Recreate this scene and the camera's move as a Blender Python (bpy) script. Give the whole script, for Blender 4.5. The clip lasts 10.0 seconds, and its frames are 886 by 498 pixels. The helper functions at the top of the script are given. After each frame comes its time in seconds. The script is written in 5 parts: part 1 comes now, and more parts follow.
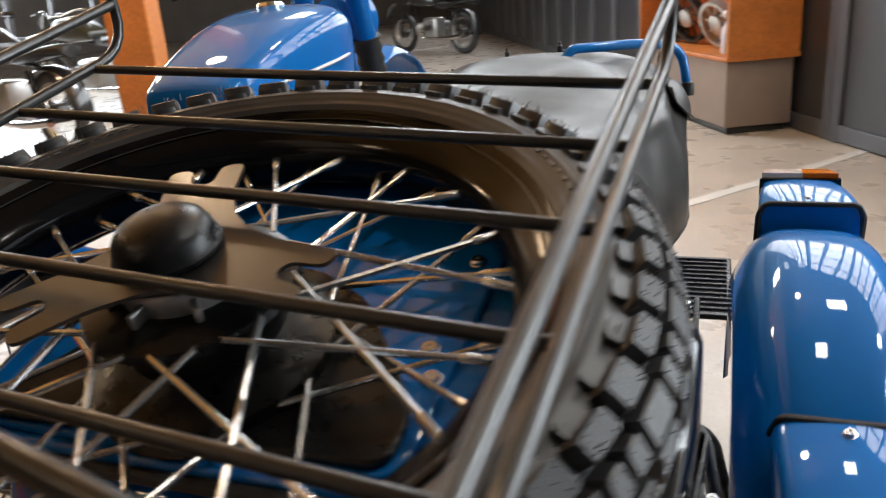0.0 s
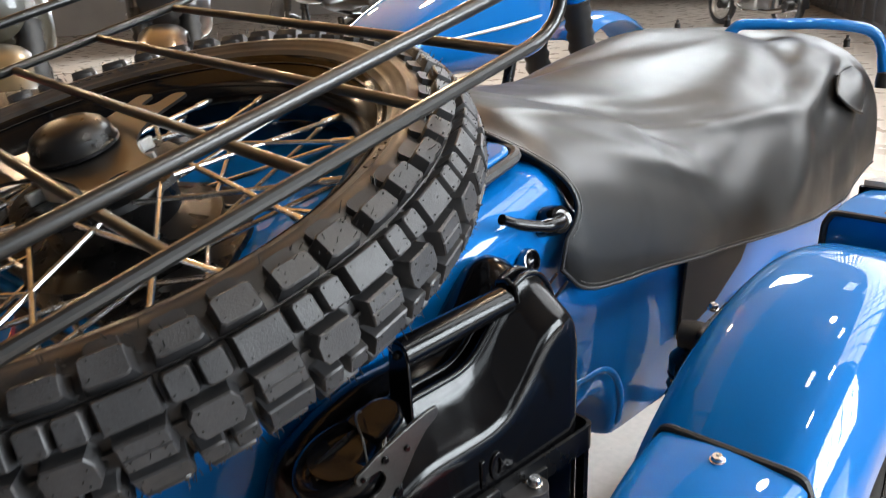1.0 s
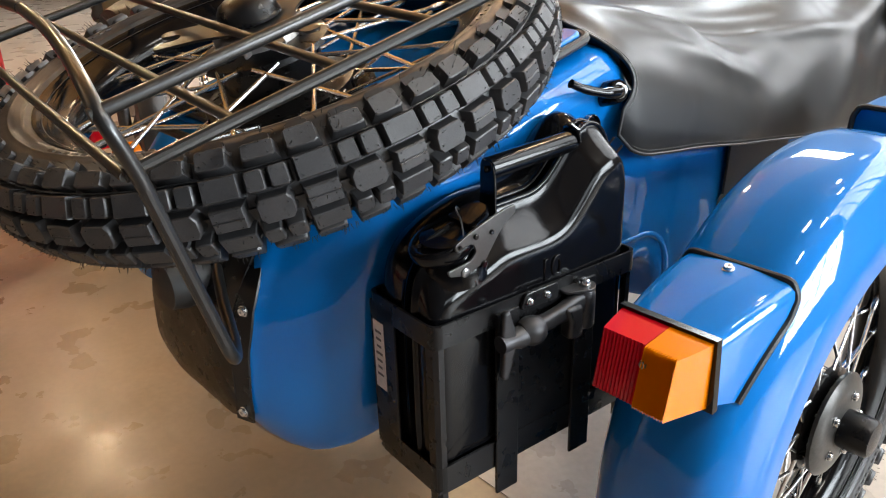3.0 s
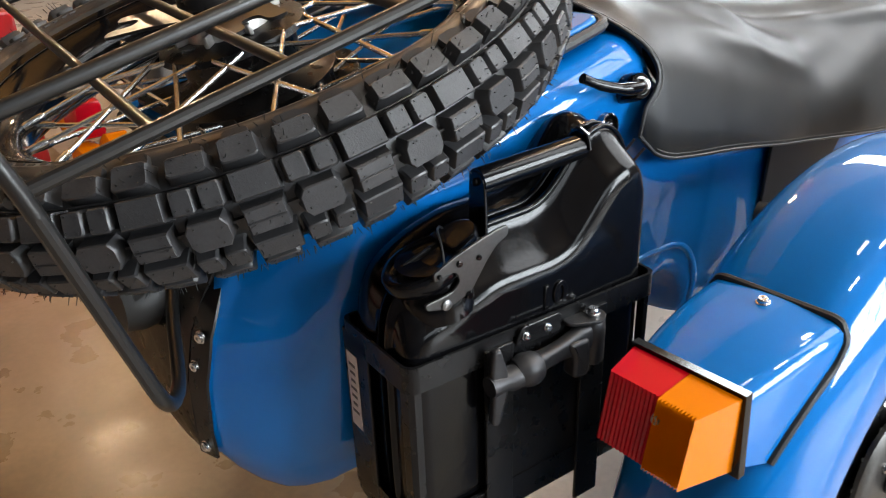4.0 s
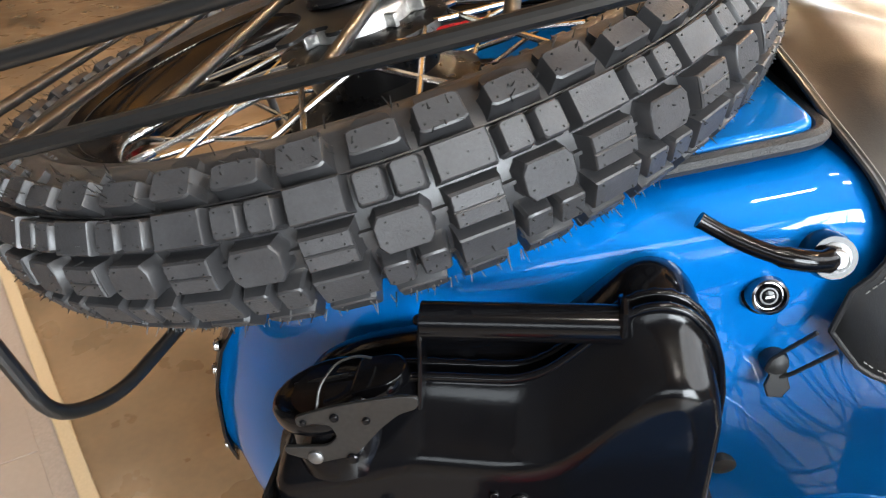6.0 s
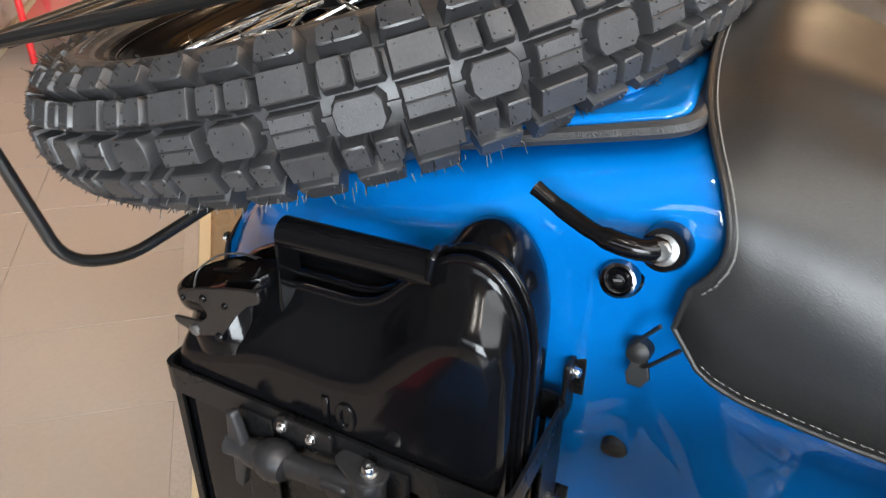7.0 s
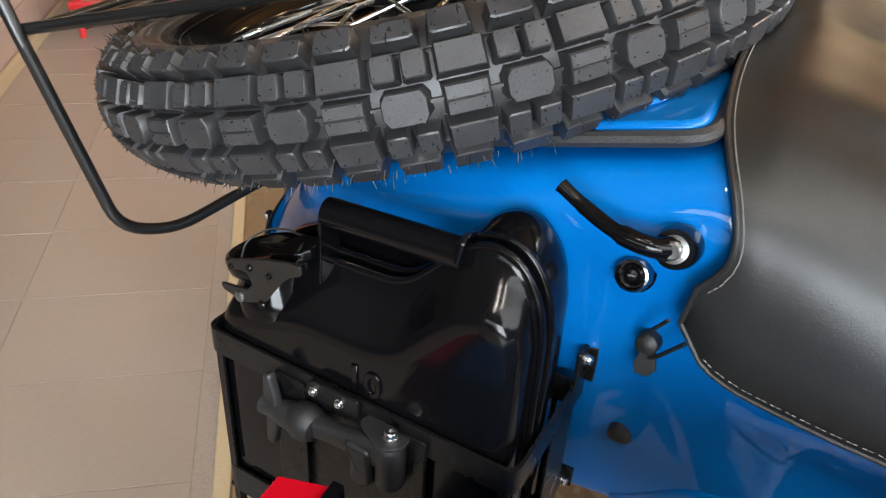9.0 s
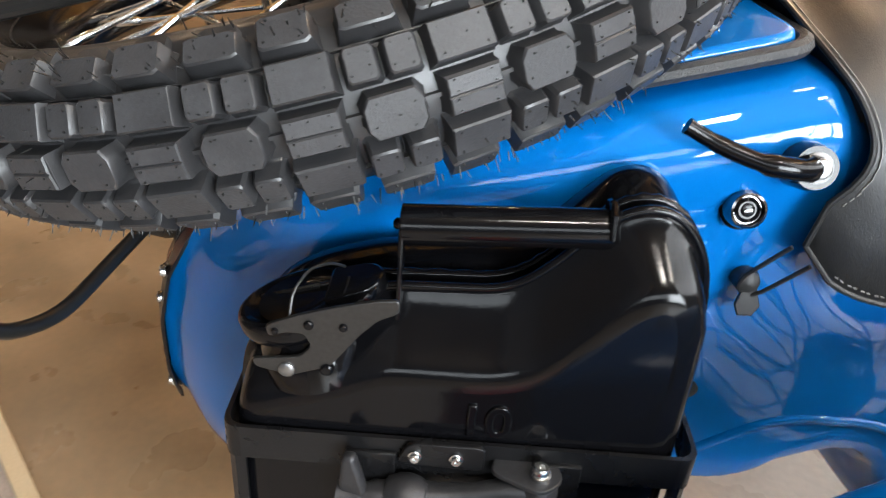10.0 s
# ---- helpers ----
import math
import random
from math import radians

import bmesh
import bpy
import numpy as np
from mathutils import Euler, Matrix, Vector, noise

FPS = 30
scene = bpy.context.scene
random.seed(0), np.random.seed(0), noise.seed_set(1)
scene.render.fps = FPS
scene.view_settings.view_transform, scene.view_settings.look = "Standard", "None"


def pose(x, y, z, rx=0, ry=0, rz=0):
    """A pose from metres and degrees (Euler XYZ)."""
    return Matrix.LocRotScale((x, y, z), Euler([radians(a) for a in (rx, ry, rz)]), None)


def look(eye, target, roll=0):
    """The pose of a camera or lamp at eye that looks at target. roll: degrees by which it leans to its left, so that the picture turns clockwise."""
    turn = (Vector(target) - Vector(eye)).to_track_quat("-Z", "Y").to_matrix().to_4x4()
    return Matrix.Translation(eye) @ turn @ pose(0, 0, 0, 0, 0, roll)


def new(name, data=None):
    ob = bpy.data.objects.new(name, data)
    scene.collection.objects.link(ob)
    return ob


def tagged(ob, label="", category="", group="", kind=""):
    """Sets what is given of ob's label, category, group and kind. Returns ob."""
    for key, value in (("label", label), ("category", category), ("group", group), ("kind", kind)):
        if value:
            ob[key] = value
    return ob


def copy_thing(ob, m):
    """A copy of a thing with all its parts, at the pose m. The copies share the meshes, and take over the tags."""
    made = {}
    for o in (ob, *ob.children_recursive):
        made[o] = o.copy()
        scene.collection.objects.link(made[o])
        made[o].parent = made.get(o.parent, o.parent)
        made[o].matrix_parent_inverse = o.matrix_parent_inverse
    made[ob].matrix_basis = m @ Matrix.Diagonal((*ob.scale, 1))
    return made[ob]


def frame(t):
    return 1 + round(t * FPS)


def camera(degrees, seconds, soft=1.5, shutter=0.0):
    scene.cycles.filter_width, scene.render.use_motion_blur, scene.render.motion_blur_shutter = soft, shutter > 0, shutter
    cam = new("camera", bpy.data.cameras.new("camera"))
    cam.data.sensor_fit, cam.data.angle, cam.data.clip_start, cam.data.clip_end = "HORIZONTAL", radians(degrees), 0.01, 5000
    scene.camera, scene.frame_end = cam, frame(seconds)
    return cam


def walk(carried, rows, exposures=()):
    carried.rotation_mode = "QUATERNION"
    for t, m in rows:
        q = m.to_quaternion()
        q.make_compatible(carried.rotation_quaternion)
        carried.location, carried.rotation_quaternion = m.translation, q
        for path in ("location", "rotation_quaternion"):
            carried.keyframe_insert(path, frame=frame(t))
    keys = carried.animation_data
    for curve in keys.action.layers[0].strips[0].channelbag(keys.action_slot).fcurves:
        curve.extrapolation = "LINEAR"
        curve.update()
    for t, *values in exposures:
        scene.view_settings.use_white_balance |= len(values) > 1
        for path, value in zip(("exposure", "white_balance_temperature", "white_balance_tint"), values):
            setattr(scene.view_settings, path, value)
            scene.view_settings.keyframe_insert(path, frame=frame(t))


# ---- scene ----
SOFT, SHUTTER = 1.1, 0.3
EXPOSURES = ((0.0, -0.42), (0.5, -0.2), (1.0, 0.08), (1.5, 0.24), (2.5, 0.27), (4.0, 0.08), (4.5, 0.38), (5.0, 0.58), (6.5, 0.35), (7.5, 0.3), (8.0, 0.18), (8.5, 0.0), (9.0, 0.0), (9.5, 0.36), (10.0, 0.42))
# camera: seconds, place, yaw, pitch, roll
cam = camera(59.89, 10.0, soft=SOFT, shutter=SHUTTER)
ROWS = [
    (0, 0.3550, -0.4357, 1.0592, 20.34, -18.75, -4.46),
    (0.1, 0.4128, -0.4132, 1.0713, 23.35, -19.03, -3.85),
    (0.3, 0.4826, -0.3543, 1.0829, 29.24, -19.03, -3.51),
    (0.5, 0.5413, -0.3002, 1.0764, 34.25, -19.07, -3.33),
    (0.7, 0.6109, -0.2756, 1.0500, 38.89, -19.06, -2.65),
    (1, 0.6841, -0.2910, 1.0362, 43.09, -19.93, -2.32),
    (1.2, 0.7187, -0.3073, 1.0292, 45.16, -20.68, -2.44),
    (1.5, 0.7579, -0.3594, 1.0141, 46.72, -20.88, -2.18),
    (2, 0.8001, -0.4278, 1.0061, 47.73, -22.51, -1.67),
    (2.5, 0.8316, -0.4642, 0.9951, 48.47, -23.03, -1.64),
    (2.7, 0.8379, -0.4800, 0.9983, 48.47, -23.29, -1.60),
    (3.8, 0.8023, -0.3785, 1.0075, 50.90, -24.31, -2.15),
    (4, 0.7772, -0.3515, 0.9948, 51.80, -24.99, -2.09),
    (4.5, 0.7151, -0.3078, 1.0052, 56.03, -27.04, -1.39),
    (5, 0.7034, -0.1798, 1.0346, 66.64, -30.24, -1.21),
    (5.2, 0.7416, -0.1101, 1.0198, 72.60, -28.65, -0.87),
    (6.3, 0.6654, 0.1647, 1.0378, 99.39, -30.72, 0.47),
    (6.5, 0.6504, 0.2223, 1.0381, 104.30, -31.72, 0.90),
    (7, 0.6899, 0.3380, 1.0455, 112.04, -32.27, 1.21),
    (7.5, 0.7967, 0.4171, 1.0678, 116.24, -31.86, 1.52),
    (8, 0.8792, 0.4444, 1.0987, 118.91, -32.07, 1.74),
    (8.5, 0.8499, 0.4250, 1.0898, 118.62, -32.38, 2.58),
    (9, 0.7299, 0.3509, 1.0649, 114.16, -32.76, 3.76),
    (9.5, 0.7196, 0.2225, 1.0273, 103.43, -32.43, 4.02),
    (10, 0.6986, 0.0559, 0.9853, 85.55, -30.80, 4.34),
]
walk(cam, [(t, pose(x, y, z, 90 + pitch, 0, yaw) @ pose(0, 0, 0, 0, 0, roll)) for t, x, y, z, yaw, pitch, roll in ROWS], exposures=EXPOSURES)

# ---- world and light ----
world = bpy.data.worlds.new("world")
scene.world = world
world.use_nodes = True
world.node_tree.nodes["Background"].inputs[0].default_value = (0.9, 0.93, 1.0, 1)
world.node_tree.nodes["Background"].inputs[1].default_value = 0.15


def area_lamp(name, place, target, sx, sy, watts, colour):
    d = bpy.data.lights.new(name, "AREA")
    d.shape, d.size, d.size_y, d.energy, d.color = "RECTANGLE", sx, sy, watts, colour
    ob = new(name, d)
    ob.matrix_world = look(place, target)
    return ob


COOL, WARM = (0.86, 0.94, 1.0), (1.0, 0.72, 0.45)
# glazed shop fronts on the off side and behind it: daylight
area_lamp("shop_front_light", (5.0, 3.2, 1.9), (0.0, 0.4, 0.8), 4.4, 2.4, 1120, COOL)
area_lamp("shop_front_light", (5.9, -0.3, 2.5), (0.3, 0.1, 0.8), 2.6, 1.2, 55, COOL)
area_lamp("shop_front_light", (3.6, -3.0, 1.4), (0.0, 0.0, 0.8), 3.6, 1.9, 8, COOL)
# glazed front far down the near side of the room
area_lamp("shop_front_light", (-9.5, 7.5, 2.0), (-2.0, 3.0, 0.3), 5.0, 2.2, 600, COOL)
# small ceiling panels and roof lights
for x, y, watts in ((0.75, 0.9, 14), (1.1, 2.6, 14), (2.6, 0.3, 58), (2.3, 1.6, 38)):
    area_lamp("panel_light", (x, y, 4.5), (x, y, 0.0), 0.24, 0.42, watts, (1.0, 0.95, 0.86))
for k in range(3):
    area_lamp("roof_light", (-0.4 + 1.1 * k, 5.6, 4.4), (-0.4 + 1.1 * k, 3.5, 0.0), 0.4, 0.7, 5, COOL)
area_lamp("roof_light", (-2.0, 5.6, 4.45), (-2.0, 5.5, 0.0), 1.2, 1.2, 240, COOL)
# warm hanging lamps under the timber soffit
for x, y, z, watts in ((-2.4, 2.3, 3.2, 50), (-5.0, 3.4, 3.2, 66), (-5.2, 0.8, 3.2, 60), (-2.6, -2.1, 3.2, 20), (0.15, 2.7, 4.1, 50)):
    d = bpy.data.lights.new("hanging_lamp_light", "POINT")
    d.energy, d.color, d.shadow_soft_size = watts * 1.7, WARM, 0.13
    new("hanging_lamp_light", d).location = (x, y, z)


# ---- materials ----
def material(name, colour, rough=0.5, metal=0.0, coat=0.0, coat_rough=0.03, grain=0.0, grain_scale=200.0, stain=0.0,
             stain_scale=4.0, bump=0.0, bump_scale=300.0, transmission=0.0, ior=1.5, rough_var=0.0, spec=0.5):
    m = bpy.data.materials.new(name)
    m.use_nodes = True
    nt = m.node_tree
    b = nt.nodes["Principled BSDF"]
    b.inputs["Base Color"].default_value = (*colour, 1)
    b.inputs["Roughness"].default_value = rough
    b.inputs["Metallic"].default_value = metal
    b.inputs["Coat Weight"].default_value = coat
    b.inputs["Coat Roughness"].default_value = coat_rough
    b.inputs["Transmission Weight"].default_value = transmission
    b.inputs["IOR"].default_value = ior
    b.inputs["Specular IOR Level"].default_value = spec
    tc = nt.nodes.new("ShaderNodeTexCoord")

    def noisy(scale, detail=5.0):
        n = nt.nodes.new("ShaderNodeTexNoise")
        n.inputs["Scale"].default_value, n.inputs["Detail"].default_value = scale, detail
        nt.links.new(tc.outputs["Object"], n.inputs["Vector"])
        return n.outputs["Fac"]

    def ramp(fac, lo, hi):
        r = nt.nodes.new("ShaderNodeMapRange")
        r.inputs["From Min"].default_value, r.inputs["From Max"].default_value = 0.3, 0.7
        r.inputs["To Min"].default_value, r.inputs["To Max"].default_value = lo, hi
        nt.links.new(fac, r.inputs["Value"])
        return r.outputs["Result"]

    if grain or stain:
        a = ramp(noisy(grain_scale), 1 - grain, 1 + grain)
        c = ramp(noisy(stain_scale, 6.0), 1 - stain, 1 + stain)
        mul = nt.nodes.new("ShaderNodeMath")
        mul.operation = "MULTIPLY"
        nt.links.new(a, mul.inputs[0])
        nt.links.new(c, mul.inputs[1])
        mix = nt.nodes.new("ShaderNodeVectorMath")
        mix.operation = "SCALE"
        mix.inputs[0].default_value = colour
        nt.links.new(mul.outputs[0], mix.inputs["Scale"])
        nt.links.new(mix.outputs[0], b.inputs["Base Color"])
    if rough_var:
        nt.links.new(ramp(noisy(stain_scale * 3, 6.0), max(rough - rough_var, 0.02), rough + rough_var), b.inputs["Roughness"])
    if bump:
        bp = nt.nodes.new("ShaderNodeBump")
        bp.inputs["Strength"].default_value, bp.inputs["Distance"].default_value = bump, 0.001
        nt.links.new(noisy(bump_scale, 3.0), bp.inputs["Height"])
        nt.links.new(bp.outputs["Normal"], b.inputs["Normal"])
    return m


BLUE = material("blue_paint", (0.0, 0.125, 0.42), 0.45, 0.0, 0.85, 0.022, spec=0.05, grain=0.04, grain_scale=900, stain=0.04, bump=0.03, bump_scale=60)
GLOSS_BLACK = material("gloss_black_paint", (0.0025, 0.0025, 0.003), 0.14, 0.0, 0.0, 0.08, grain=0.1, bump=0.06, bump_scale=250, rough_var=0.03, stain_scale=14, spec=0.23)
SATIN_BLACK = material("satin_black_coating", (0.005, 0.005, 0.0055), 0.30, 0.0, 0.0, 0.2, grain=0.12, bump=0.15, bump_scale=900, rough_var=0.06, stain_scale=20, spec=0.28)
TUBE_BLACK = material("black_tube_paint", (0.007, 0.007, 0.007), 0.33, 0.0, 0.12, 0.15, grain=0.1, bump=0.05, bump_scale=600)
RUBBER = material("tyre_rubber", (0.022, 0.0218, 0.023), 0.40, 0.0, spec=0.5, grain=0.12, grain_scale=500, stain=0.15, stain_scale=18, bump=0.12, bump_scale=900, rough_var=0.06)
# flat tops of the tread blocks, paler and rougher than the other rubber
PALE_TOP = material("tread_block_top", (0.031, 0.031, 0.033), 0.48, 0.0, spec=0.42, grain=0.15, grain_scale=400, stain=0.2, stain_scale=30, bump=0.25, bump_scale=700, rough_var=0.06)
RIM_BLACK = material("black_rim_enamel", (0.003, 0.003, 0.0035), 0.14, 0.0, spec=0.22, rough_var=0.03, stain_scale=10)
BLACK_RUBBER = material("black_rubber", (0.009, 0.009, 0.009), 0.5, bump=0.2, bump_scale=1500)
STEEL = material("bright_steel", (0.60, 0.61, 0.62), 0.26, 1.0, grain=0.08, grain_scale=400)
DULL_STEEL = material("dull_steel", (0.22, 0.22, 0.22), 0.32, 0.9, grain=0.12, grain_scale=300)
CHROME = material("chrome", (0.85, 0.85, 0.86), 0.08, 1.0)
DARK_CHROME = material("dark_chrome", (0.20, 0.20, 0.21), 0.16, 1.0)
GREY_CAST = material("grey_cast_metal", (0.038, 0.038, 0.041), 0.42, 0.6, grain=0.15, bump=0.2, bump_scale=700)
VINYL = material("black_vinyl", (0.015, 0.0147, 0.0145), 0.38, 0.0, spec=0.41, grain=0.1, grain_scale=300, stain=0.1, stain_scale=8, bump=0.20, bump_scale=900, rough_var=0.03)
RED_LENS = material("red_lens", (0.45, 0.003, 0.012), 0.16, 0.0, 0.25, 0.02, spec=0.15)
ORANGE_LENS = material("orange_lens", (0.60, 0.155, 0.0), 0.16, 0.0, 0.25, 0.02, spec=0.15)
WHITE_LENS = material("white_lens", (0.8, 0.8, 0.8), 0.15, 0.0, 0.8, 0.04)
LABEL = material("paper_label", (0.62, 0.56, 0.52), 0.6, grain=0.1)
INK = material("label_ink", (0.12, 0.10, 0.10), 0.6)
THREAD = material("grey_thread", (0.20, 0.195, 0.185), 0.8)
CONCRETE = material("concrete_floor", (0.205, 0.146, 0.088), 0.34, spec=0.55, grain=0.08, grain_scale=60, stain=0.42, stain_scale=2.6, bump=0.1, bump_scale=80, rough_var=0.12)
# the same concrete towards the windows, daylight painted in as a paler colour
LIT_CONCRETE = material("lit_concrete", (0.42, 0.365, 0.31), 0.30, spec=0.55, grain=0.06, grain_scale=60, stain=0.14, stain_scale=1.6, bump=0.06, bump_scale=80, rough_var=0.06)
TILE = material("floor_tile", (0.30, 0.255, 0.22), 0.33, grain=0.03, grain_scale=90, stain=0.03, stain_scale=1.0, rough_var=0.02)
GROUT = material("grout", (0.30, 0.255, 0.22), 0.8, grain=0.1)
STRIP = material("cream_strip", (0.46, 0.38, 0.25), 0.5, grain=0.06)
WALL_TILE = material("wall_tile", (0.42, 0.335, 0.285), 0.4, grain=0.08, stain=0.12, stain_scale=3)
PLASTER = material("wall_plaster", (0.62, 0.54, 0.44), 0.8, grain=0.05, stain=0.06, stain_scale=2, bump=0.2)
# plaster for the outer walls, shade put into its colour to dim reflections
SHADED_PLASTER = material("shaded_plaster", (0.17, 0.15, 0.13), 0.8, grain=0.05, stain=0.08, stain_scale=2, bump=0.2)
PRESSED = material("pressed_steel", (0.055, 0.054, 0.053), 0.36, 0.85, grain=0.1, grain_scale=300)
GASKET = material("gasket_rubber", (0.022, 0.022, 0.023), 0.55, bump=0.8, bump_scale=700)
CEILING = material("wood_ceiling", (0.12, 0.066, 0.021), 0.6, grain=0.15, grain_scale=12, stain=0.15)
SOFFIT = material("honey_timber", (0.52, 0.29, 0.075), 0.5, grain=0.12, grain_scale=14, stain=0.15, stain_scale=2)
ORANGE_WOOD = material("orange_wood", (0.52, 0.17, 0.035), 0.45, grain=0.12, grain_scale=40, stain=0.15, stain_scale=5)
DOOR_PANEL = material("dark_door_panel", (0.035, 0.035, 0.04), 0.35, grain=0.1, stain=0.1)
DOOR_FRAME = material("grey_door_frame", (0.10, 0.105, 0.12), 0.4, 0.3, grain=0.08)
CABINET = material("brown_grey_cabinet", (0.26, 0.20, 0.165), 0.5, grain=0.08, stain=0.1)
LINE_PAINT = material("white_floor_line", (0.55, 0.53, 0.5), 0.5, grain=0.1, stain=0.1)
RED_PAINT = material("red_paint", (0.55, 0.015, 0.02), 0.3, 0.0, 0.6)
DARK = material("dark_engine_metal", (0.05, 0.048, 0.045), 0.4, 0.6, grain=0.2)
ALLOY = material("engine_alloy", (0.5, 0.49, 0.47), 0.4, 0.9, grain=0.15)
BOTTLE = material("pale_bottle", (0.62, 0.6, 0.66), 0.3)


# ---- mesh helpers ----
def mesh_of(name, verts, faces, mat, smooth=True, sharp=None):
    me = bpy.data.meshes.new(name)
    me.from_pydata([tuple(v) for v in verts], [], faces)
    me.materials.append(mat)
    if smooth:
        me.polygons.foreach_set("use_smooth", [True] * len(me.polygons))
        if sharp:
            me.set_sharp_from_angle(angle=radians(sharp))
        if len(me.polygons) < 600 and max(p.area for p in me.polygons) > 0:
            # broad flat faces keep their flat shading beside rounded edges
            mean = sum(p.area for p in me.polygons) / max(1, len(me.polygons))
            for p in me.polygons:
                if p.area > 6 * mean:
                    p.use_smooth = False
    me.update()
    return me


def put(name, me, parent=None, label="", m=None):
    ob = new(name, me)
    if parent is not None:
        ob.parent = parent
    if m is not None:
        ob.matrix_basis = m
    if label:
        tagged(ob, label)
    return ob


def thing(name, label, category, m=None, group="", kind=""):
    ob = new(name)
    ob.empty_display_size = 0.05
    if m is not None:
        ob.matrix_basis = m
    return tagged(ob, label, category, group, kind)


class Geo:
    """Vertices and faces gathered for one mesh."""

    def __init__(self):
        self.v, self.f = [], []

    def add(self, verts, faces, m=None):
        k = len(self.v)
        self.v += [m @ Vector(p) if m is not None else Vector(p) for p in verts]
        self.f += [tuple(i + k for i in face) for face in faces]
        return self

    def loft(self, rings, around=True, caps=True, m=None):
        n = len(rings[0])
        faces = []
        for a in range(len(rings) - 1):
            for b in range(n if around else n - 1):
                c = (b + 1) % n
                faces.append((a * n + b, a * n + c, (a + 1) * n + c, (a + 1) * n + b))
        if caps and around:
            faces += [tuple(reversed(range(n))), tuple(range((len(rings) - 1) * n, len(rings) * n))]
        return self.add([p for r in rings for p in r], faces, m)

    def lathe(self, profile, seg=32, m=None, closed=False, caps=True):
        """profile: (radius, height) pairs, turned about local z."""
        rings = [[(r * math.cos(2 * math.pi * k / seg), r * math.sin(2 * math.pi * k / seg), h) for k in range(seg)] for r, h in profile]
        if closed:
            rings.append(rings[0])
        return self.loft(rings, caps=caps and not closed, m=m)

    def tube(self, pts, r, seg=10, m=None, round_off=0.0, loop=False):
        pts = [Vector(p) for p in pts]
        if round_off:
            pts = fillet(pts, round_off)
        radii = r if isinstance(r, (list, tuple)) else [r] * len(pts)
        rings, side = [], None
        n = len(pts)
        for k, p in enumerate(pts):
            if loop:
                d = (pts[(k + 1) % n] - pts[k - 1]).normalized()
            else:
                d = (pts[min(k + 1, n - 1)] - pts[max(k - 1, 0)]).normalized()
            if side is None:
                side = d.orthogonal().normalized()
            side = (side - d * side.dot(d)).normalized()
            up = d.cross(side)
            rings.append([p + radii[min(k, len(radii) - 1)] * (math.cos(2 * math.pi * j / seg) * side + math.sin(2 * math.pi * j / seg) * up) for j in range(seg)])
        if loop:
            rings.append(rings[0])
        return self.loft(rings, caps=not loop, m=m)

    def box(self, sx, sy, sz, bevel=0.0, m=None):
        """A box about the origin, with bevelled edges."""
        bm = bmesh.new()
        bmesh.ops.create_cube(bm, size=1.0)
        bmesh.ops.scale(bm, vec=(sx, sy, sz), verts=bm.verts)
        if bevel:
            bmesh.ops.bevel(bm, geom=bm.edges[:], offset=bevel, segments=2, profile=0.5, affect="EDGES")
        return self.take(bm, m)

    def prism(self, outline, depth, bevel=0.0, m=None, segments=2):
        """An outline in local x, y, from z = 0 to depth."""
        bm = bmesh.new()
        vs = [bm.verts.new((x, y, 0)) for x, y in outline]
        face = bm.faces.new(vs)
        top = bmesh.ops.extrude_face_region(bm, geom=[face])
        bmesh.ops.translate(bm, vec=(0, 0, depth), verts=[g for g in top["geom"] if isinstance(g, bmesh.types.BMVert)])
        bmesh.ops.recalc_face_normals(bm, faces=bm.faces)
        if bevel:
            edges = [e for e in bm.edges if abs(e.verts[0].co.z - e.verts[1].co.z) < 1e-6]
            bmesh.ops.bevel(bm, geom=edges, offset=bevel, segments=segments, profile=0.5, affect="EDGES")
        return self.take(bm, m)

    def take(self, bm, m=None):
        bm.verts.index_update()
        self.add([v.co.copy() for v in bm.verts], [[v.index for v in fc.verts] for fc in bm.faces], m)
        bm.free()
        return self

    def mesh(self, name, mat, smooth=True, sharp=40):
        return mesh_of(name, self.v, self.f, mat, smooth, sharp)


def fillet(pts, r, n=5):
    """A path with its inner corners rounded off."""
    out = [pts[0]]
    for a, b, c in zip(pts, pts[1:], pts[2:]):
        u, w = a - b, c - b
        d = min(r, 0.45 * u.length, 0.45 * w.length)
        p, q = b + u.normalized() * d, b + w.normalized() * d
        for k in range(n + 1):
            s = k / n
            out.append((1 - s) ** 2 * p + 2 * s * (1 - s) * b + s * s * q)
    out.append(pts[-1])
    return out


def rounded_outline(pts, r, n=5):
    return [(p.x, p.y) for p in loop_fillet([Vector((x, y, 0)) for x, y in pts], r, n)]


def loop_fillet(pts, r, n=5):
    out = []
    k = len(pts)
    for i in range(k):
        a, b, c = pts[i - 1], pts[i], pts[(i + 1) % k]
        u, w = a - b, c - b
        d = min(r, 0.45 * u.length, 0.45 * w.length)
        p, q = b + u.normalized() * d, b + w.normalized() * d
        for j in range(n + 1):
            s = j / n
            out.append((1 - s) ** 2 * p + 2 * s * (1 - s) * b + s * s * q)
    return out


def spline(pts, n=6):
    """Catmull-Rom through points of any dimension."""
    p = [np.array(q, float) for q in pts]
    p = [2 * p[0] - p[1]] + p + [2 * p[-1] - p[-2]]
    out = []
    for a, b, c, d in zip(p, p[1:], p[2:], p[3:]):
        for k in range(n):
            s = k / n
            out.append(0.5 * (2 * b + (c - a) * s + (2 * a - 5 * b + 4 * c - d) * s * s + (3 * b - a - 3 * c + d) * s ** 3))
    out.append(p[-2])
    return out


def lerp(x, table):
    xs, ys = zip(*table)
    return float(np.interp(x, xs, ys))


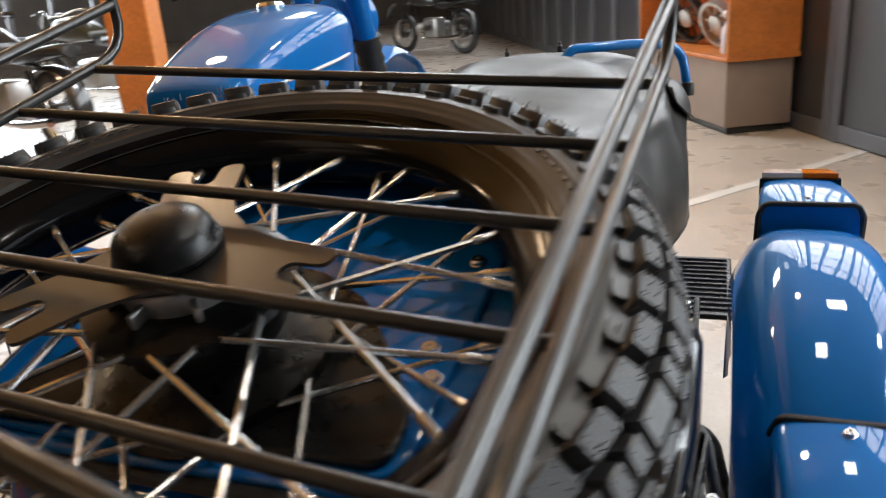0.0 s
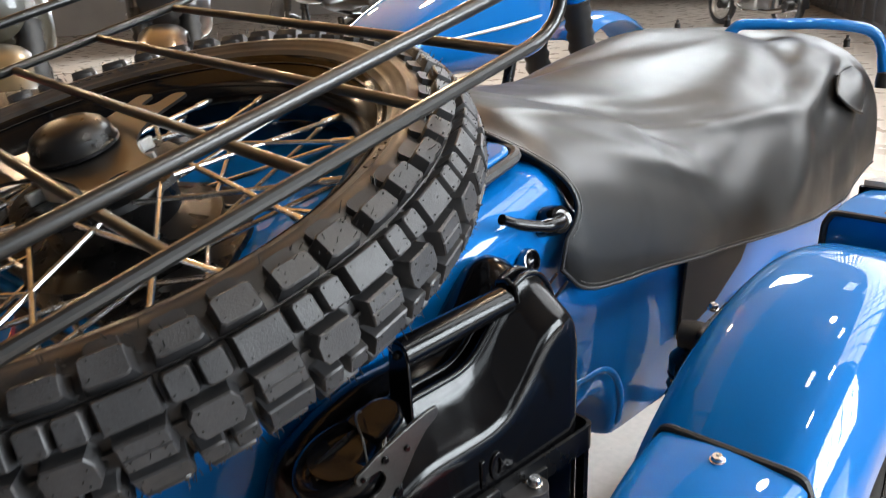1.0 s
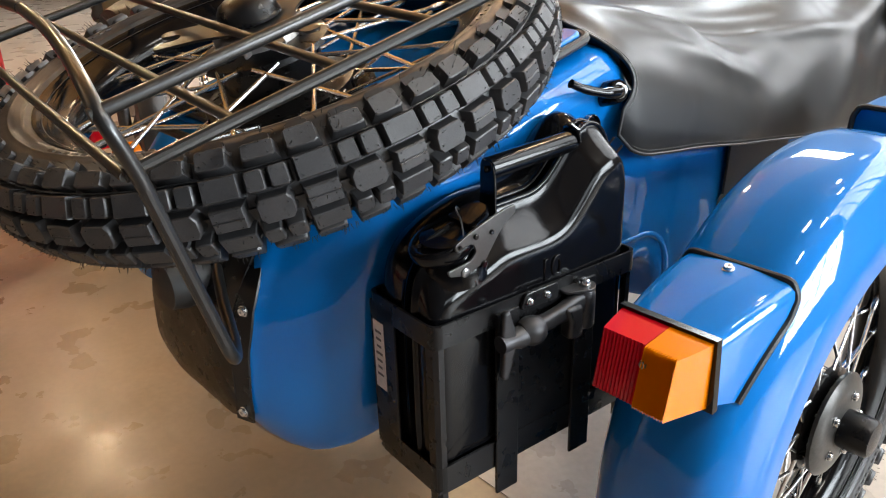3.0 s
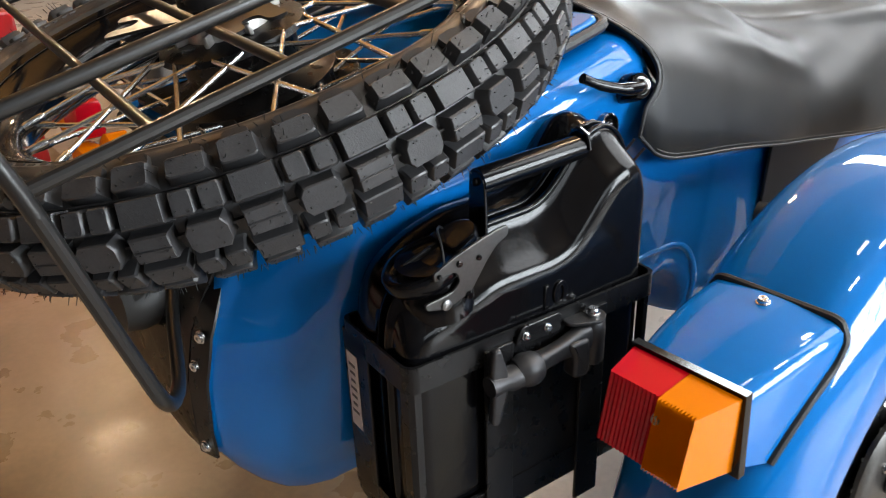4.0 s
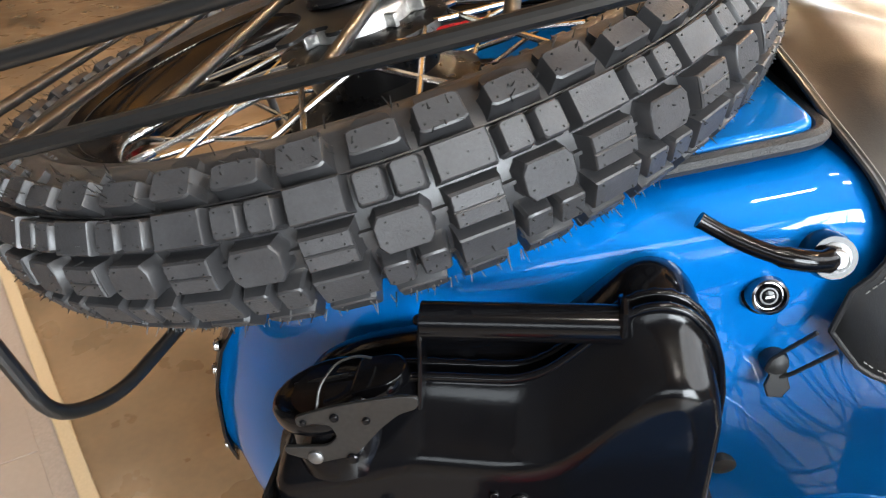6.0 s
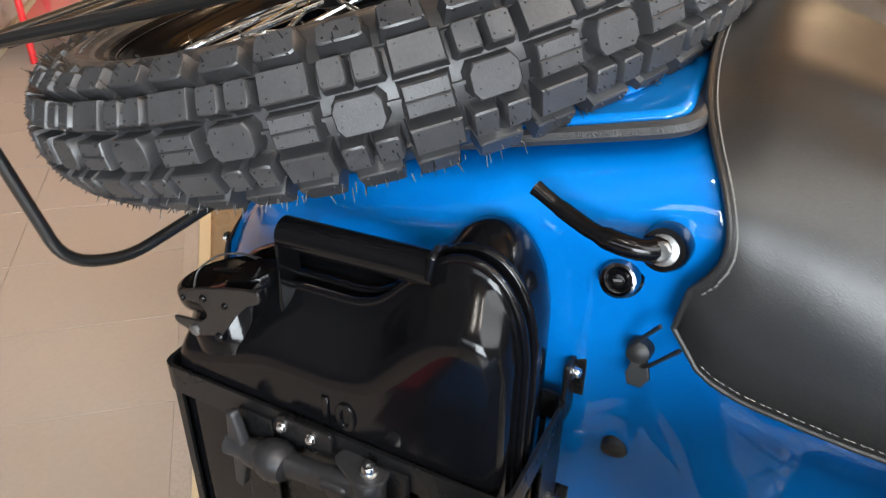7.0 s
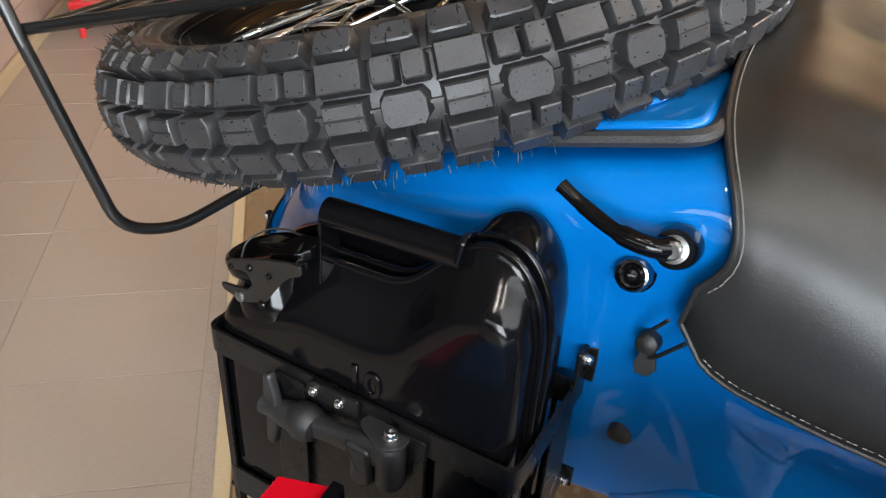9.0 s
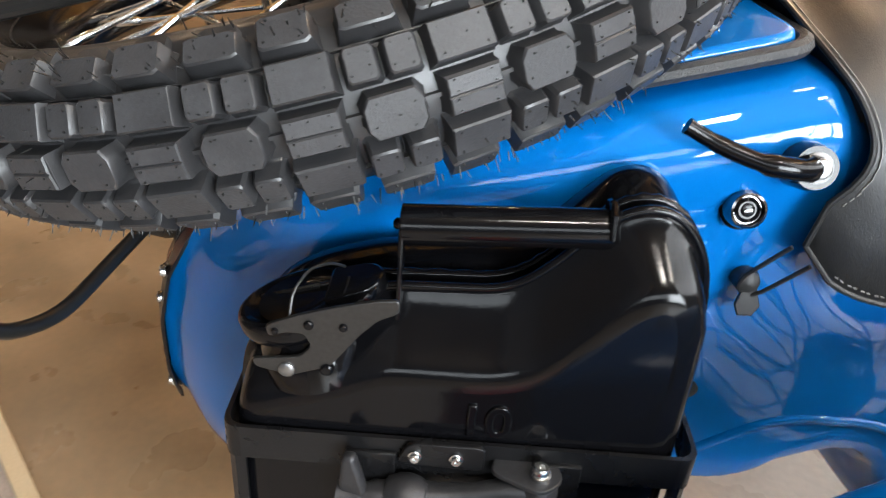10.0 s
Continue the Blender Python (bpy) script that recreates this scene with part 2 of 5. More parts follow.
def smooth(x, table):
    """Monotone-looking smooth lookup."""
    xs, ys = zip(*table)
    k = max(0, min(len(xs) - 2, int(np.searchsorted(xs, x)) - 1))
    h = xs[k + 1] - xs[k]
    s = min(max((x - xs[k]) / h, 0), 1)

    def slope(i):
        if i in (0, len(xs) - 1):
            return 0.0
        return (ys[i + 1] - ys[i - 1]) / (xs[i + 1] - xs[i - 1])

    a, b = slope(k) * h, slope(k + 1) * h
    return (2 * s ** 3 - 3 * s * s + 1) * ys[k] + (s ** 3 - 2 * s * s + s) * a + (3 * s * s - 2 * s ** 3) * ys[k + 1] + (s ** 3 - s * s) * b


def axis_pose(place, z, x=(1, 0, 0)):
    """A pose at place whose local z points along z, and x near x."""
    z = Vector(z).normalized()
    y = z.cross(Vector(x))
    if y.length < 0.02:
        y = z.cross(Vector((0, 1, 0)))
    y.normalize()
    x = y.cross(z)
    return Matrix(((x.x, y.x, z.x, place[0]), (x.y, y.y, z.y, place[1]), (x.z, y.z, z.z, place[2]), (0, 0, 0, 1)))


def bolt(name, parent, place, way, r, h, mat, label=""):
    g = Geo().lathe([(r * 1.25, 0), (r * 1.25, h * 0.3), (r, h * 0.35), (r, h * 0.8), (r * 0.8, h), (r * 0.35, h), (r * 0.3, h * 0.75)], 14, axis_pose(place, way))
    return put(name, g.mesh(name, mat), parent, label)


# ---- the room ----
ROOM_A, ROOM_B = Vector((0.8, 0.6, 0)), Vector((-0.6, 0.8, 0))


def room_pose(a, b, z, turn=0.0):
    p = ROOM_A * a + ROOM_B * b
    return pose(p.x, p.y, z, 0, 0, math.degrees(math.atan2(0.6, 0.8)) + turn)


def slab(name, sx, sy, sz, m, mat, label, category, bevel=0.0):
    ob = put(name, Geo().box(sx, sy, sz, bevel).mesh(name, mat), m=m)
    return tagged(ob, label, category, kind="structure")


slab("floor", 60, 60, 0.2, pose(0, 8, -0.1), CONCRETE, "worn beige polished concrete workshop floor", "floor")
# thin slab over the floor ahead, coloured pale for the daylight there
slab("floor_lit_part", 26.0, 24.0, 0.006, pose(-3.6, 12.36, -0.001), LIT_CONCRETE, "polished concrete floor with its daylight put in as a paler colour", "floor")
slab("ceiling", 60, 60, 0.2, pose(0, 8, 4.7), CEILING, "brown timber ceiling of the showroom", "ceiling")
slab("timber_soffit", 8.0, 8.0, 0.1, pose(-5.4, 1.6, 4.52), SOFFIT, "honey-coloured timber soffit with hanging lamps", "ceiling")
slab("wall_back", 30, 0.2, 4.6, pose(4, -9, 2.3), SHADED_PLASTER, "plain wall behind the showroom", "wall")
REAR_B = -1.15
slab("wall_rear", 10.2, 0.2, 4.6, room_pose(-6.9, REAR_B - 0.1, 2.3), PLASTER, "cream plastered wall behind the sidecar", "wall")
slab("wall_rear_dark", 2.8, 0.2, 4.6, room_pose(-0.4, REAR_B - 0.1, 2.3), DOOR_PANEL, "dark panelled end of the rear wall", "wall")

# tiled margin of the floor along the rear wall
margin = tagged(put("tile_bed", Geo().box(7.0, 0.84, 0.006).mesh("tile_bed", GROUT), m=room_pose(0.5, -0.73, 0.003)), "dark grout bed of a tiled floor margin", "tiled floor", kind="structure")
tile_me = Geo().box(0.2775, 0.3975, 0.004, 0.0008).mesh("tile", TILE)
for i in range(24):
    for j in range(2):
        put("tile", tile_me, margin, m=pose(-3.3 + 0.28 * i, -0.215 + 0.40 * j - 0.01, 0.0025))
tagged(put("floor_strip", Geo().box(7.0, 0.030, 0.012, 0.003).mesh("floor_strip", STRIP), m=room_pose(0.5, -0.305, 0.006)), "cream threshold strip between tiles and concrete", "floor strip", kind="structure")
# tiled skirting of the wall
skirt = tagged(put("wall_tile_bed", Geo().box(6, 0.012, 0.37).mesh("wall_tile_bed", GROUT), m=room_pose(-2.0, REAR_B + 0.006, 0.185)), "brown tiled dado at the foot of the wall", "wall tiles", kind="structure")
wt = Geo().box(0.294, 0.012, 0.179, 0.0015).mesh("wall_tile", WALL_TILE)
for i in range(20):
    for z in (-0.0925, 0.0915):
        put("tile", wt, skirt, m=pose(-2.85 + 0.3 * i, 0.004, z))

tagged(put("baseboard", Geo().box(6.0, 0.02, 0.05, 0.003).mesh("baseboard", STRIP), m=room_pose(-2.0, REAR_B + 0.03, 0.033)), "cream cove strip at the foot of the tiled wall", "baseboard", kind="structure")

# glazing bars of the shop fronts
for place, target, w, h in (((-9.5, 7.5, 2.0), (-2.0, 3.0, 0.3), 5.2, 2.4), ((5.9, -0.3, 2.5), (0.3, 0.1, 0.8), 2.8, 1.4), ((5.0, 3.2, 1.9), (0.0, 0.4, 0.8), 4.6, 2.6), ((3.6, -3.0, 1.4), (0.0, 0.0, 0.8), 3.8, 2.1)):
    front = tagged(thing("shop_window", "tall shop window with dark glazing bars", "window", look(place, target) @ pose(0, 0, -0.12)), kind="structure")
    n = int(w / 0.55)
    for k in range(n + 1):
        put("bar", Geo().box(0.07 if k % 3 == 0 else 0.04, 0.04, h, 0.004, pose(-w / 2 + w * k / n, 0, 0, 90)).mesh("bar", DOOR_FRAME), front)
    for z in (-0.5, -0.17, 0.17, 0.5):
        put("bar", Geo().box(w, 0.04, 0.05, 0.004, pose(0, h * z, 0, 90)).mesh("bar", DOOR_FRAME), front)

# the long wall of dark doors
WALL_D, WALL_N = Vector((-0.42, 0.907, 0)), Vector((0.907, 0.42, 0))


def long_wall(s, off, z):
    """s along the wall, off towards the room."""
    p = WALL_N * (2.95 - off) + WALL_D * s
    return pose(p.x, p.y, z, 0, 0, math.degrees(math.atan2(0.907, -0.42)))


slab("wall_long", 27.4, 0.2, 4.6, long_wall(14.3, -0.14, 2.3), SHADED_PLASTER, "wall behind the dark folding doors, shade put into its colour", "wall")
slab("wall_far", 40, 0.2, 4.6, pose(-6, 26, 2.3, 0, 0, 24), SHADED_PLASTER, "far wall of the showroom", "wall")
slab("wall_left", 0.2, 60, 4.6, pose(-17, 8, 2.3), SHADED_PLASTER, "side wall of the showroom", "wall")
slab("wall_right", 0.2, 30, 4.6, pose(9.5, -4, 2.3), SHADED_PLASTER, "side wall of the showroom", "wall")
panel_me = Geo().box(0.72, 0.03, 1.7, 0.004).mesh("panel", DOOR_PANEL)
stile_me = Geo().box(0.09, 0.06, 1.78, 0.006).mesh("stile", DOOR_FRAME)
rail_me = Geo().box(0.74, 0.05, 0.10, 0.006).mesh("rail", DOOR_FRAME)
for k in range(20):
    s = 2.6 + 0.84 * k
    door = tagged(thing("folding_door", "dark panelled folding door in a grey metal frame", "door", long_wall(s, 0.02, 0), "folding doors"), kind="structure")
    put("panel", panel_me, door, m=pose(0, 0.0, 0.95))
    put("stile", stile_me, door, m=pose(-0.375, 0.01, 0.89))
    put("stile", stile_me, door, m=pose(0.375, 0.01, 0.89))
    put("rail", rail_me, door, m=pose(0, 0.012, 0.06))

# ---- spare wheel ----
TYRE_AXIS = Vector((0.0305, -0.2751, 0.9609))
RAIL = Vector((0.0755, 0.9593, 0.2723))
SLAT = Vector((0.9967, -0.0642, -0.0500))
SPARE = Matrix(((SLAT.x, RAIL.x, TYRE_AXIS.x, 0.0), (SLAT.y, RAIL.y, TYRE_AXIS.y, 0.0), (SLAT.z, RAIL.z, TYRE_AXIS.z, 0.84), (0, 0, 0, 1)))
TYRE_R, CROWN = 0.347, 0.050
BLOCK = 0.0135


def crown_point(theta, phi, lift):
    """A point over the tread: theta round the wheel, phi across it, lift over the casing."""
    rho = CROWN + lift
    r = TYRE_R - BLOCK - CROWN + rho * math.cos(phi)
    return Vector((r * math.cos(theta), r * math.sin(theta), rho * math.sin(phi)))


TILT_UP = radians(2)


def knob(g, t0, t1, p0, p1, lift=BLOCK, cut=0.0, cut2=None, wall=0.0013, hollow=0.0022):
    """One tread block whose top lies between angles t0..t1 and p0..p1; its walls lean out to a hollow foot."""
    p0, p1 = p0 + TILT_UP, p1 + TILT_UP
    tc, pc = (t0 + t1) / 2, (p0 + p1) / 2
    c2 = cut if cut2 is None else cut2
    dt, dp = t1 - t0, p1 - p0
    if cut == 0:
        ring = [(t0, p0), (t1, p0), (t1, p1), (t0, p1)]
    else:
        ring = [(t0, p0 + dp * c2), (t0 + dt * cut, p0), (t1 - dt * cut, p0), (t1, p0 + dp * c2), (t1, p1 - dp * c2), (t1 - dt * cut, p1), (t0 + dt * cut, p1), (t0, p1 - dp * c2)]
    way = (crown_point(tc, pc, lift + 0.01) - crown_point(tc, pc, lift)).normalized()

    def grown(e, h, flat=0.0):
        kt, kp = 1 + 2 * e / (TYRE_R * dt), 1 + 2 * e / (CROWN * dp)
        pts = [crown_point(tc + (t - tc) * kt, pc + (p - pc) * kp, h) for t, p in ring]
        if flat:
            m = sum(pts, Vector()) / len(pts)
            pts = [p - way * (p - m).dot(way) * flat for p in pts]
        return pts

    if lift < 0.9 * BLOCK:
        top = grown(0, lift)
        g.loft([grown(0.001, -0.003), top])
        return top
    top = grown(-0.0007, lift, 0.6)
    g.loft([grown(wall + hollow, -0.0012), grown(wall + hollow * 0.45, 0.0005), grown(wall, 0.0030), grown(0.0002, lift - 0.0010, 0.5), top])
    return top


def make_wheel(name, label, m, hairs=True, pattern_seed=3):
    rnd = random.Random(pattern_seed)
    wheel = thing(name, label, "wheel", m)
    # casing
    prof = []
    for k in range(-13, 14):
        a = k * radians(5.2)
        prof.append((TYRE_R - BLOCK - CROWN + CROWN * math.cos(a), CROWN * math.sin(a)))
    r_e, h_e = prof[-1]
    side = [(0.3000, 0.0486), (0.2970, 0.0496), (0.2930, 0.0503), (0.2895, 0.0504), (0.2888, 0.0509), (0.2876, 0.0509), (0.2868, 0.0502), (0.2830, 0.0492), (0.2790, 0.0474), (0.2755, 0.0452), (0.2742, 0.0454), (0.2728, 0.0444), (0.2695, 0.0416), (0.2660, 0.0392), (0.258, 0.036)]
    prof = [(r, -h) for r, h in reversed(side)] + prof + side
    put("tyre", Geo().lathe(prof, 144, caps=False).mesh("tyre", RUBBER, sharp=50), wheel)
    tread, n = Geo(), 26
    step = 2 * math.pi / n
    hair = Geo()

    def spike(t, p, h, length):
        base = crown_point(t, p, h)
        out = (crown_point(t, p, h + 0.01) - base).normalized()
        tip = base + out * length + Vector((rnd.uniform(-1, 1), rnd.uniform(-1, 1), rnd.uniform(-1, 1))) * length * 0.45
        hair.tube([base - out * 0.001, tip], [0.00055, 0.0003], 3)

    def nubs(top):
        mid = sum(top, Vector()) / len(top)
        away = (top[1] - top[0]).cross(top[-1] - top[0]).normalized()
        if away.dot(mid - Vector((mid.x, mid.y, 0)).normalized() * (TYRE_R - BLOCK - CROWN)) < 0:
            away = -away
        for q in (top if len(top) == 4 else top[::2]):
            a = q.lerp(mid, 0.26 + rnd.uniform(-0.05, 0.05))
            hair.tube([a - away * 0.0005, a + away * rnd.uniform(0.0007, 0.0016)], [0.0007, 0.0005], 5)

    D = math.pi / 180
    for k in range(n):
        t = (k + 0.23) * step
        # centre row: one square block in two halves and one six-sided block
        nubs(knob(tread, t + 0.085 * step, t + 0.43 * step, -9.2 * D, -0.12 * D, hollow=0.0, wall=0.0))
        nubs(knob(tread, t + 0.085 * step, t + 0.43 * step, 0.12 * D, 9.2 * D, hollow=0.0, wall=0.0))
        knob(tread, t + 0.08 * step, t + 0.435 * step, -9.6 * D, 9.6 * D, lift=BLOCK * 0.93)
        nubs(knob(tread, t + 0.57 * step, t + 0.94 * step, -10.5 * D, 10.5 * D, cut=0.12, cut2=0.24))
        # low tie bars between the centre blocks
        knob(tread, t + 0.44 * step, t + 0.56 * step, -1.2 * D, 1.2 * D, lift=BLOCK * 0.22)
        knob(tread, t + 0.95 * step, t + 1.08 * step, -1.2 * D, 1.2 * D, lift=BLOCK * 0.22)
        for s in (-1, 1):
            def pair(a, b):
                return (a * D, b * D) if s > 0 else (-b * D, -a * D)
            # one long block beside the square, two short ones beside the six-sided block
            nubs(knob(tread, t + 0.065 * step, t + 0.455 * step, *pair(16.5, 35)))
            nubs(knob(tread, t + 0.535 * step, t + 0.725 * step, *pair(17.5, 34), cut=0.10))
            nubs(knob(tread, t + 0.79 * step, t + 0.98 * step, *pair(17.5, 34), cut=0.10))
            # shoulder lugs, wide and narrow by turns
            for u, w, w0, w1 in ((0.05, 0.34, 41.5, 62 if s < 0 else 59), (0.56, 0.36, 42, 60 if s < 0 else 56)):
                u = t + u * step
                nubs(knob(tread, u, u + w * step, *pair(w0, w1), cut=0.10, wall=0.0018))
                # buttress down the sidewall
                knob(tread, u + 0.04 * step, u + (w - 0.04) * step, *pair(w1 - 4, w1 + 13), lift=BLOCK * 0.42, cut=0.15)
        if hairs:
            for s in (-1, 1):
                for q in range(16):
                    spike(t + rnd.uniform(0, 1) * step, s * rnd.uniform(42, 68) * D, BLOCK * 0.9, rnd.uniform(0.002, 0.007))
            for q in range(8):
                spike(t + rnd.uniform(0, 1) * step, rnd.uniform(-40, 40) * D, BLOCK * 0.95, rnd.uniform(0.0015, 0.004))
    for s in (-1, 1):
        for k in range(72):
            knob(tread, 2 * math.pi * k / 72, 2 * math.pi * (k + 1) / 72, s * 38.4 * D - 0.6 * D, s * 38.4 * D + 0.6 * D, lift=BLOCK * 0.18)
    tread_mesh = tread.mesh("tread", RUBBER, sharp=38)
    tread_mesh.materials.append(PALE_TOP)
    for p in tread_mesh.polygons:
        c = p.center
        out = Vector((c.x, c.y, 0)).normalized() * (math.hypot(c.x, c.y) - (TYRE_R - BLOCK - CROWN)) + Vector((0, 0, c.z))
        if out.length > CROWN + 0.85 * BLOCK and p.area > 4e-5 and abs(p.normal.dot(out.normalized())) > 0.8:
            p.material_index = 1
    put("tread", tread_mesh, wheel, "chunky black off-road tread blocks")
    if hairs:
        tagged(put("moulding_hairs", hair.mesh("moulding_hairs", BLACK_RUBBER), wheel, "fine rubber moulding hairs on a new tyre"), kind="stuff")
    # raised marks on the sidewall, too small to read
    marks = Geo()
    for start, count in ((0.4, 9), (2.3, 12), (3.5, 7), (5.0, 14)):
        for q in range(count):
            a = start + 0.045 * q
            marks.box(0.006 - 0.002 * (q % 2), 0.006 + 0.003 * (q % 3 == 0), 0.0012, 0.0, pose(0.2845 * math.cos(a), 0.2845 * math.sin(a), 0.0494, 0, 12, math.degrees(a)))
    tagged(put("sidewall_mark", marks.mesh("sidewall_mark", RUBBER, smooth=False), wheel, "raised black sidewall marks"), kind="stuff")
    rim_print = Geo()
    for start, count in ((1.2, 12), (4.2, 10)):
        for q in range(count):
            a = start + 0.026 * q
            rim_print.box(0.0035, 0.0045 - 0.0015 * (q % 2), 0.0004, 0.0, pose(0.2590 * math.cos(a), 0.2590 * math.sin(a), 0.0352, 0, 32, math.degrees(a)))
    # rim
    out = [(0.2635, 0.0400), (0.2670, 0.0418), (0.2680, 0.0398), (0.2635, 0.0370), (0.2575, 0.0340), (0.2465, 0.0270), (0.2375, 0.0180), (0.2350, 0.0090)]
    out = out + [(r, -h) for r, h in reversed(out)]
    ins = [(r - 0.0045, h * 0.92) for r, h in out]
    put("rim", Geo().lathe(out + ins[::-1], 96, closed=True).mesh("rim", RIM_BLACK, sharp=60), wheel, "glossy black steel rim")
    tagged(put("rim_print", rim_print.mesh("rim_print", LABEL, smooth=False), wheel, "small pale print on the rim"), kind="stuff")
    # hub drum
    hub = put("hub", Geo().lathe([(0.020, 0.040), (0.040, 0.038), (0.066, 0.036), (0.078, 0.032), (0.080, 0.026), (0.064, 0.020), (0.060, -0.010), (0.074, -0.018), (0.094, -0.024), (0.096, -0.046), (0.085, -0.052), (0.030, -0.054), (0.020, -0.056)], 40).mesh("hub", SATIN_BLACK), wheel, "black brake drum hub")
    put("hub_face", Geo().lathe([(0.018, 0.0565), (0.036, 0.0565), (0.043, 0.0545), (0.046, 0.051), (0.047, 0.036)], 40).mesh("hub_face", ALLOY), hub, "bright cast alloy hub face")
    for k in range(8):
        put("hub_rib", Geo().box(0.016, 0.005, 0.012, 0.0015, pose(0.052 * math.cos(k * math.pi / 4), 0.052 * math.sin(k * math.pi / 4), 0.043, 0, 0, 45 * k)).mesh("hub_rib", ALLOY), hub)
    spoke_n = 40
    for k in range(spoke_n):
        upper = k % 2 == 0
        lead = 1 if (k // 2) % 2 else -1
        a0 = 2 * math.pi * k / spoke_n
        a1 = a0 + lead * radians(38)
        hr, hz = (0.076, 0.030) if upper else (0.090, -0.030)
        p0 = Vector((hr * math.cos(a1), hr * math.sin(a1), hz))
        rz = 0.006 if upper else -0.006
        p1 = Vector((0.2355 * math.cos(a0), 0.2355 * math.sin(a0), rz))
        d = (p1 - p0).normalized()
        g = Geo().tube([p0 - d * 0.006, p0, p1 - d * 0.022], 0.0027, 8)
        g.tube([p1 - d * 0.028, p1 - d * 0.026, p1 - d * 0.004, p1], [0.0030, 0.0041, 0.0041, 0.0032], 8)
        put("spoke", g.mesh("spoke", STEEL), wheel)
    return wheel


spare = make_wheel("spare_wheel", "spoked spare wheel with knobbly black tyre lying on the boot", SPARE)
# carrier on the lid: star plate, domed cap and clamp
carrier = thing("wheel_carrier", "black star plate with a domed cap clamping the spare wheel", "wheel carrier", SPARE)
star = []
for k in range(3):
    turn = Matrix.Rotation(-0.083 + 2 * math.pi * k / 3, 3, "Z")
    for q in ((0.036, -0.036), (0.070, -0.029), (0.118, -0.031), (0.118, -0.012), (0.090, -0.009), (0.090, 0.009), (0.118, 0.012), (0.118, 0.031), (0.070, 0.029), (0.036, 0.036)):
        star.append(turn @ Vector((q[0], q[1], 0)))
star = [(p.x, p.y) for p in loop_fillet(star, 0.009, 4)]
put("star_plate", Geo().prism(star, 0.003, 0.0, pose(0, 0, 0.060)).mesh("star_plate", TUBE_BLACK, smooth=False), carrier)
put("lower_plate", Geo().lathe([(0.012, -0.072), (0.070, -0.072), (0.073, -0.068), (0.070, -0.064), (0.012, -0.064)], 36).mesh("lower_plate", SATIN_BLACK), carrier)
put("cap", Geo().lathe([(0.036, 0.054), (0.0385, 0.055), (0.0385, 0.058), (0.0365, 0.060), (0.0355, 0.067), (0.031, 0.074), (0.023, 0.079), (0.012, 0.082), (0.002, 0.083)], 40, pose(-0.004, -0.004, 0.010)).mesh("cap", SATIN_BLACK), carrier, "domed black cap")
put("carrier_post", Geo().lathe([(0.060, -0.115), (0.058, -0.07), (0.045, -0.06)], 28).mesh("carrier_post", SATIN_BLACK), carrier)
put("spindle", Geo().lathe([(0.012, -0.06), (0.012, 0.062)], 16).mesh("spindle", STEEL), carrier)

# ---- luggage rack ----
RACK_Z = 0.081
rack = thing("luggage_rack", "black tubular luggage rack over the spare wheel", "luggage rack", SPARE)
XR, XL, YF, YB, UP = 0.289, -0.310, 0.262, -0.262, 0.050


def rack_tube(name, pts, r, round_off=0.0):
    put(name, Geo().tube([(x, y, z + RACK_Z) for x, y, z in pts], r, 12, round_off=round_off).mesh(name, TUBE_BLACK), rack)


HOOP = 0.26
for x in (XR, XL):
    rack_tube("lower_rail", [(x, YB + 0.006, 0), (x, YF + 0.055, 0), (x, YF + 0.062, 0.10), (x, YF + 0.010, HOOP)], 0.0056, 0.05)
    rack_tube("upper_rail", [(x, YB + 0.004, UP), (x, YF + 0.055, UP)], 0.0056)
rack_tube("front_hoop", [(XL, YF + 0.010, HOOP), (XR, YF + 0.010, HOOP)], 0.0062)
for k, y in enumerate((0.262, 0.155, 0.050, -0.055, -0.160, -0.255)):
    rack_tube("slat", [(XL, y, -0.002), (XR, y, -0.002)], 0.0048)

# ---- sidecar ----
sidecar = thing("sidecar", "bright blue glossy painted motorcycle sidecar with a rounded tail", "sidecar")
WIDTH = [(-0.152, 0.126), (-0.12, 0.160), (-0.08, 0.193), (-0.04, 0.215), (0.05, 0.236), (0.20, 0.250), (0.32, 0.255), (0.5, 0.262), (0.9, 0.285), (1.3, 0.275), (1.6, 0.22), (1.85, 0.12), (1.95, 0.03)]
TOP = [(-0.152, 0.700), (-0.12, 0.718), (-0.08, 0.735), (0.05, 0.771), (0.30, 0.842), (0.34, 0.848), (0.38, 0.82), (0.5, 0.78), (0.9, 0.77), (1.15, 0.82), (1.35, 0.84), (1.6, 0.74), (1.85, 0.62), (1.95, 0.56)]
CUT = [(-0.152, 0.9), (0.33, 0.9), (0.36, 0.81), (0.42, 0.755), (0.9, 0.74), (1.15, 0.78), (1.35, 0.84), (1.95, 0.9)]
BASE = [(-0.152, 0.445), (-0.13, 0.405), (-0.09, 0.378), (0.05, 0.39), (0.33, 0.408), (0.365, 0.424), (0.390, 0.450), (0.406, 0.478), (0.424, 0.494), (0.456, 0.499), (0.478, 0.489), (0.494, 0.460), (0.501, 0.428), (0.512, 0.414), (0.60, 0.412), (0.9, 0.41), (1.4, 0.40), (1.7, 0.44), (1.95, 0.52)]


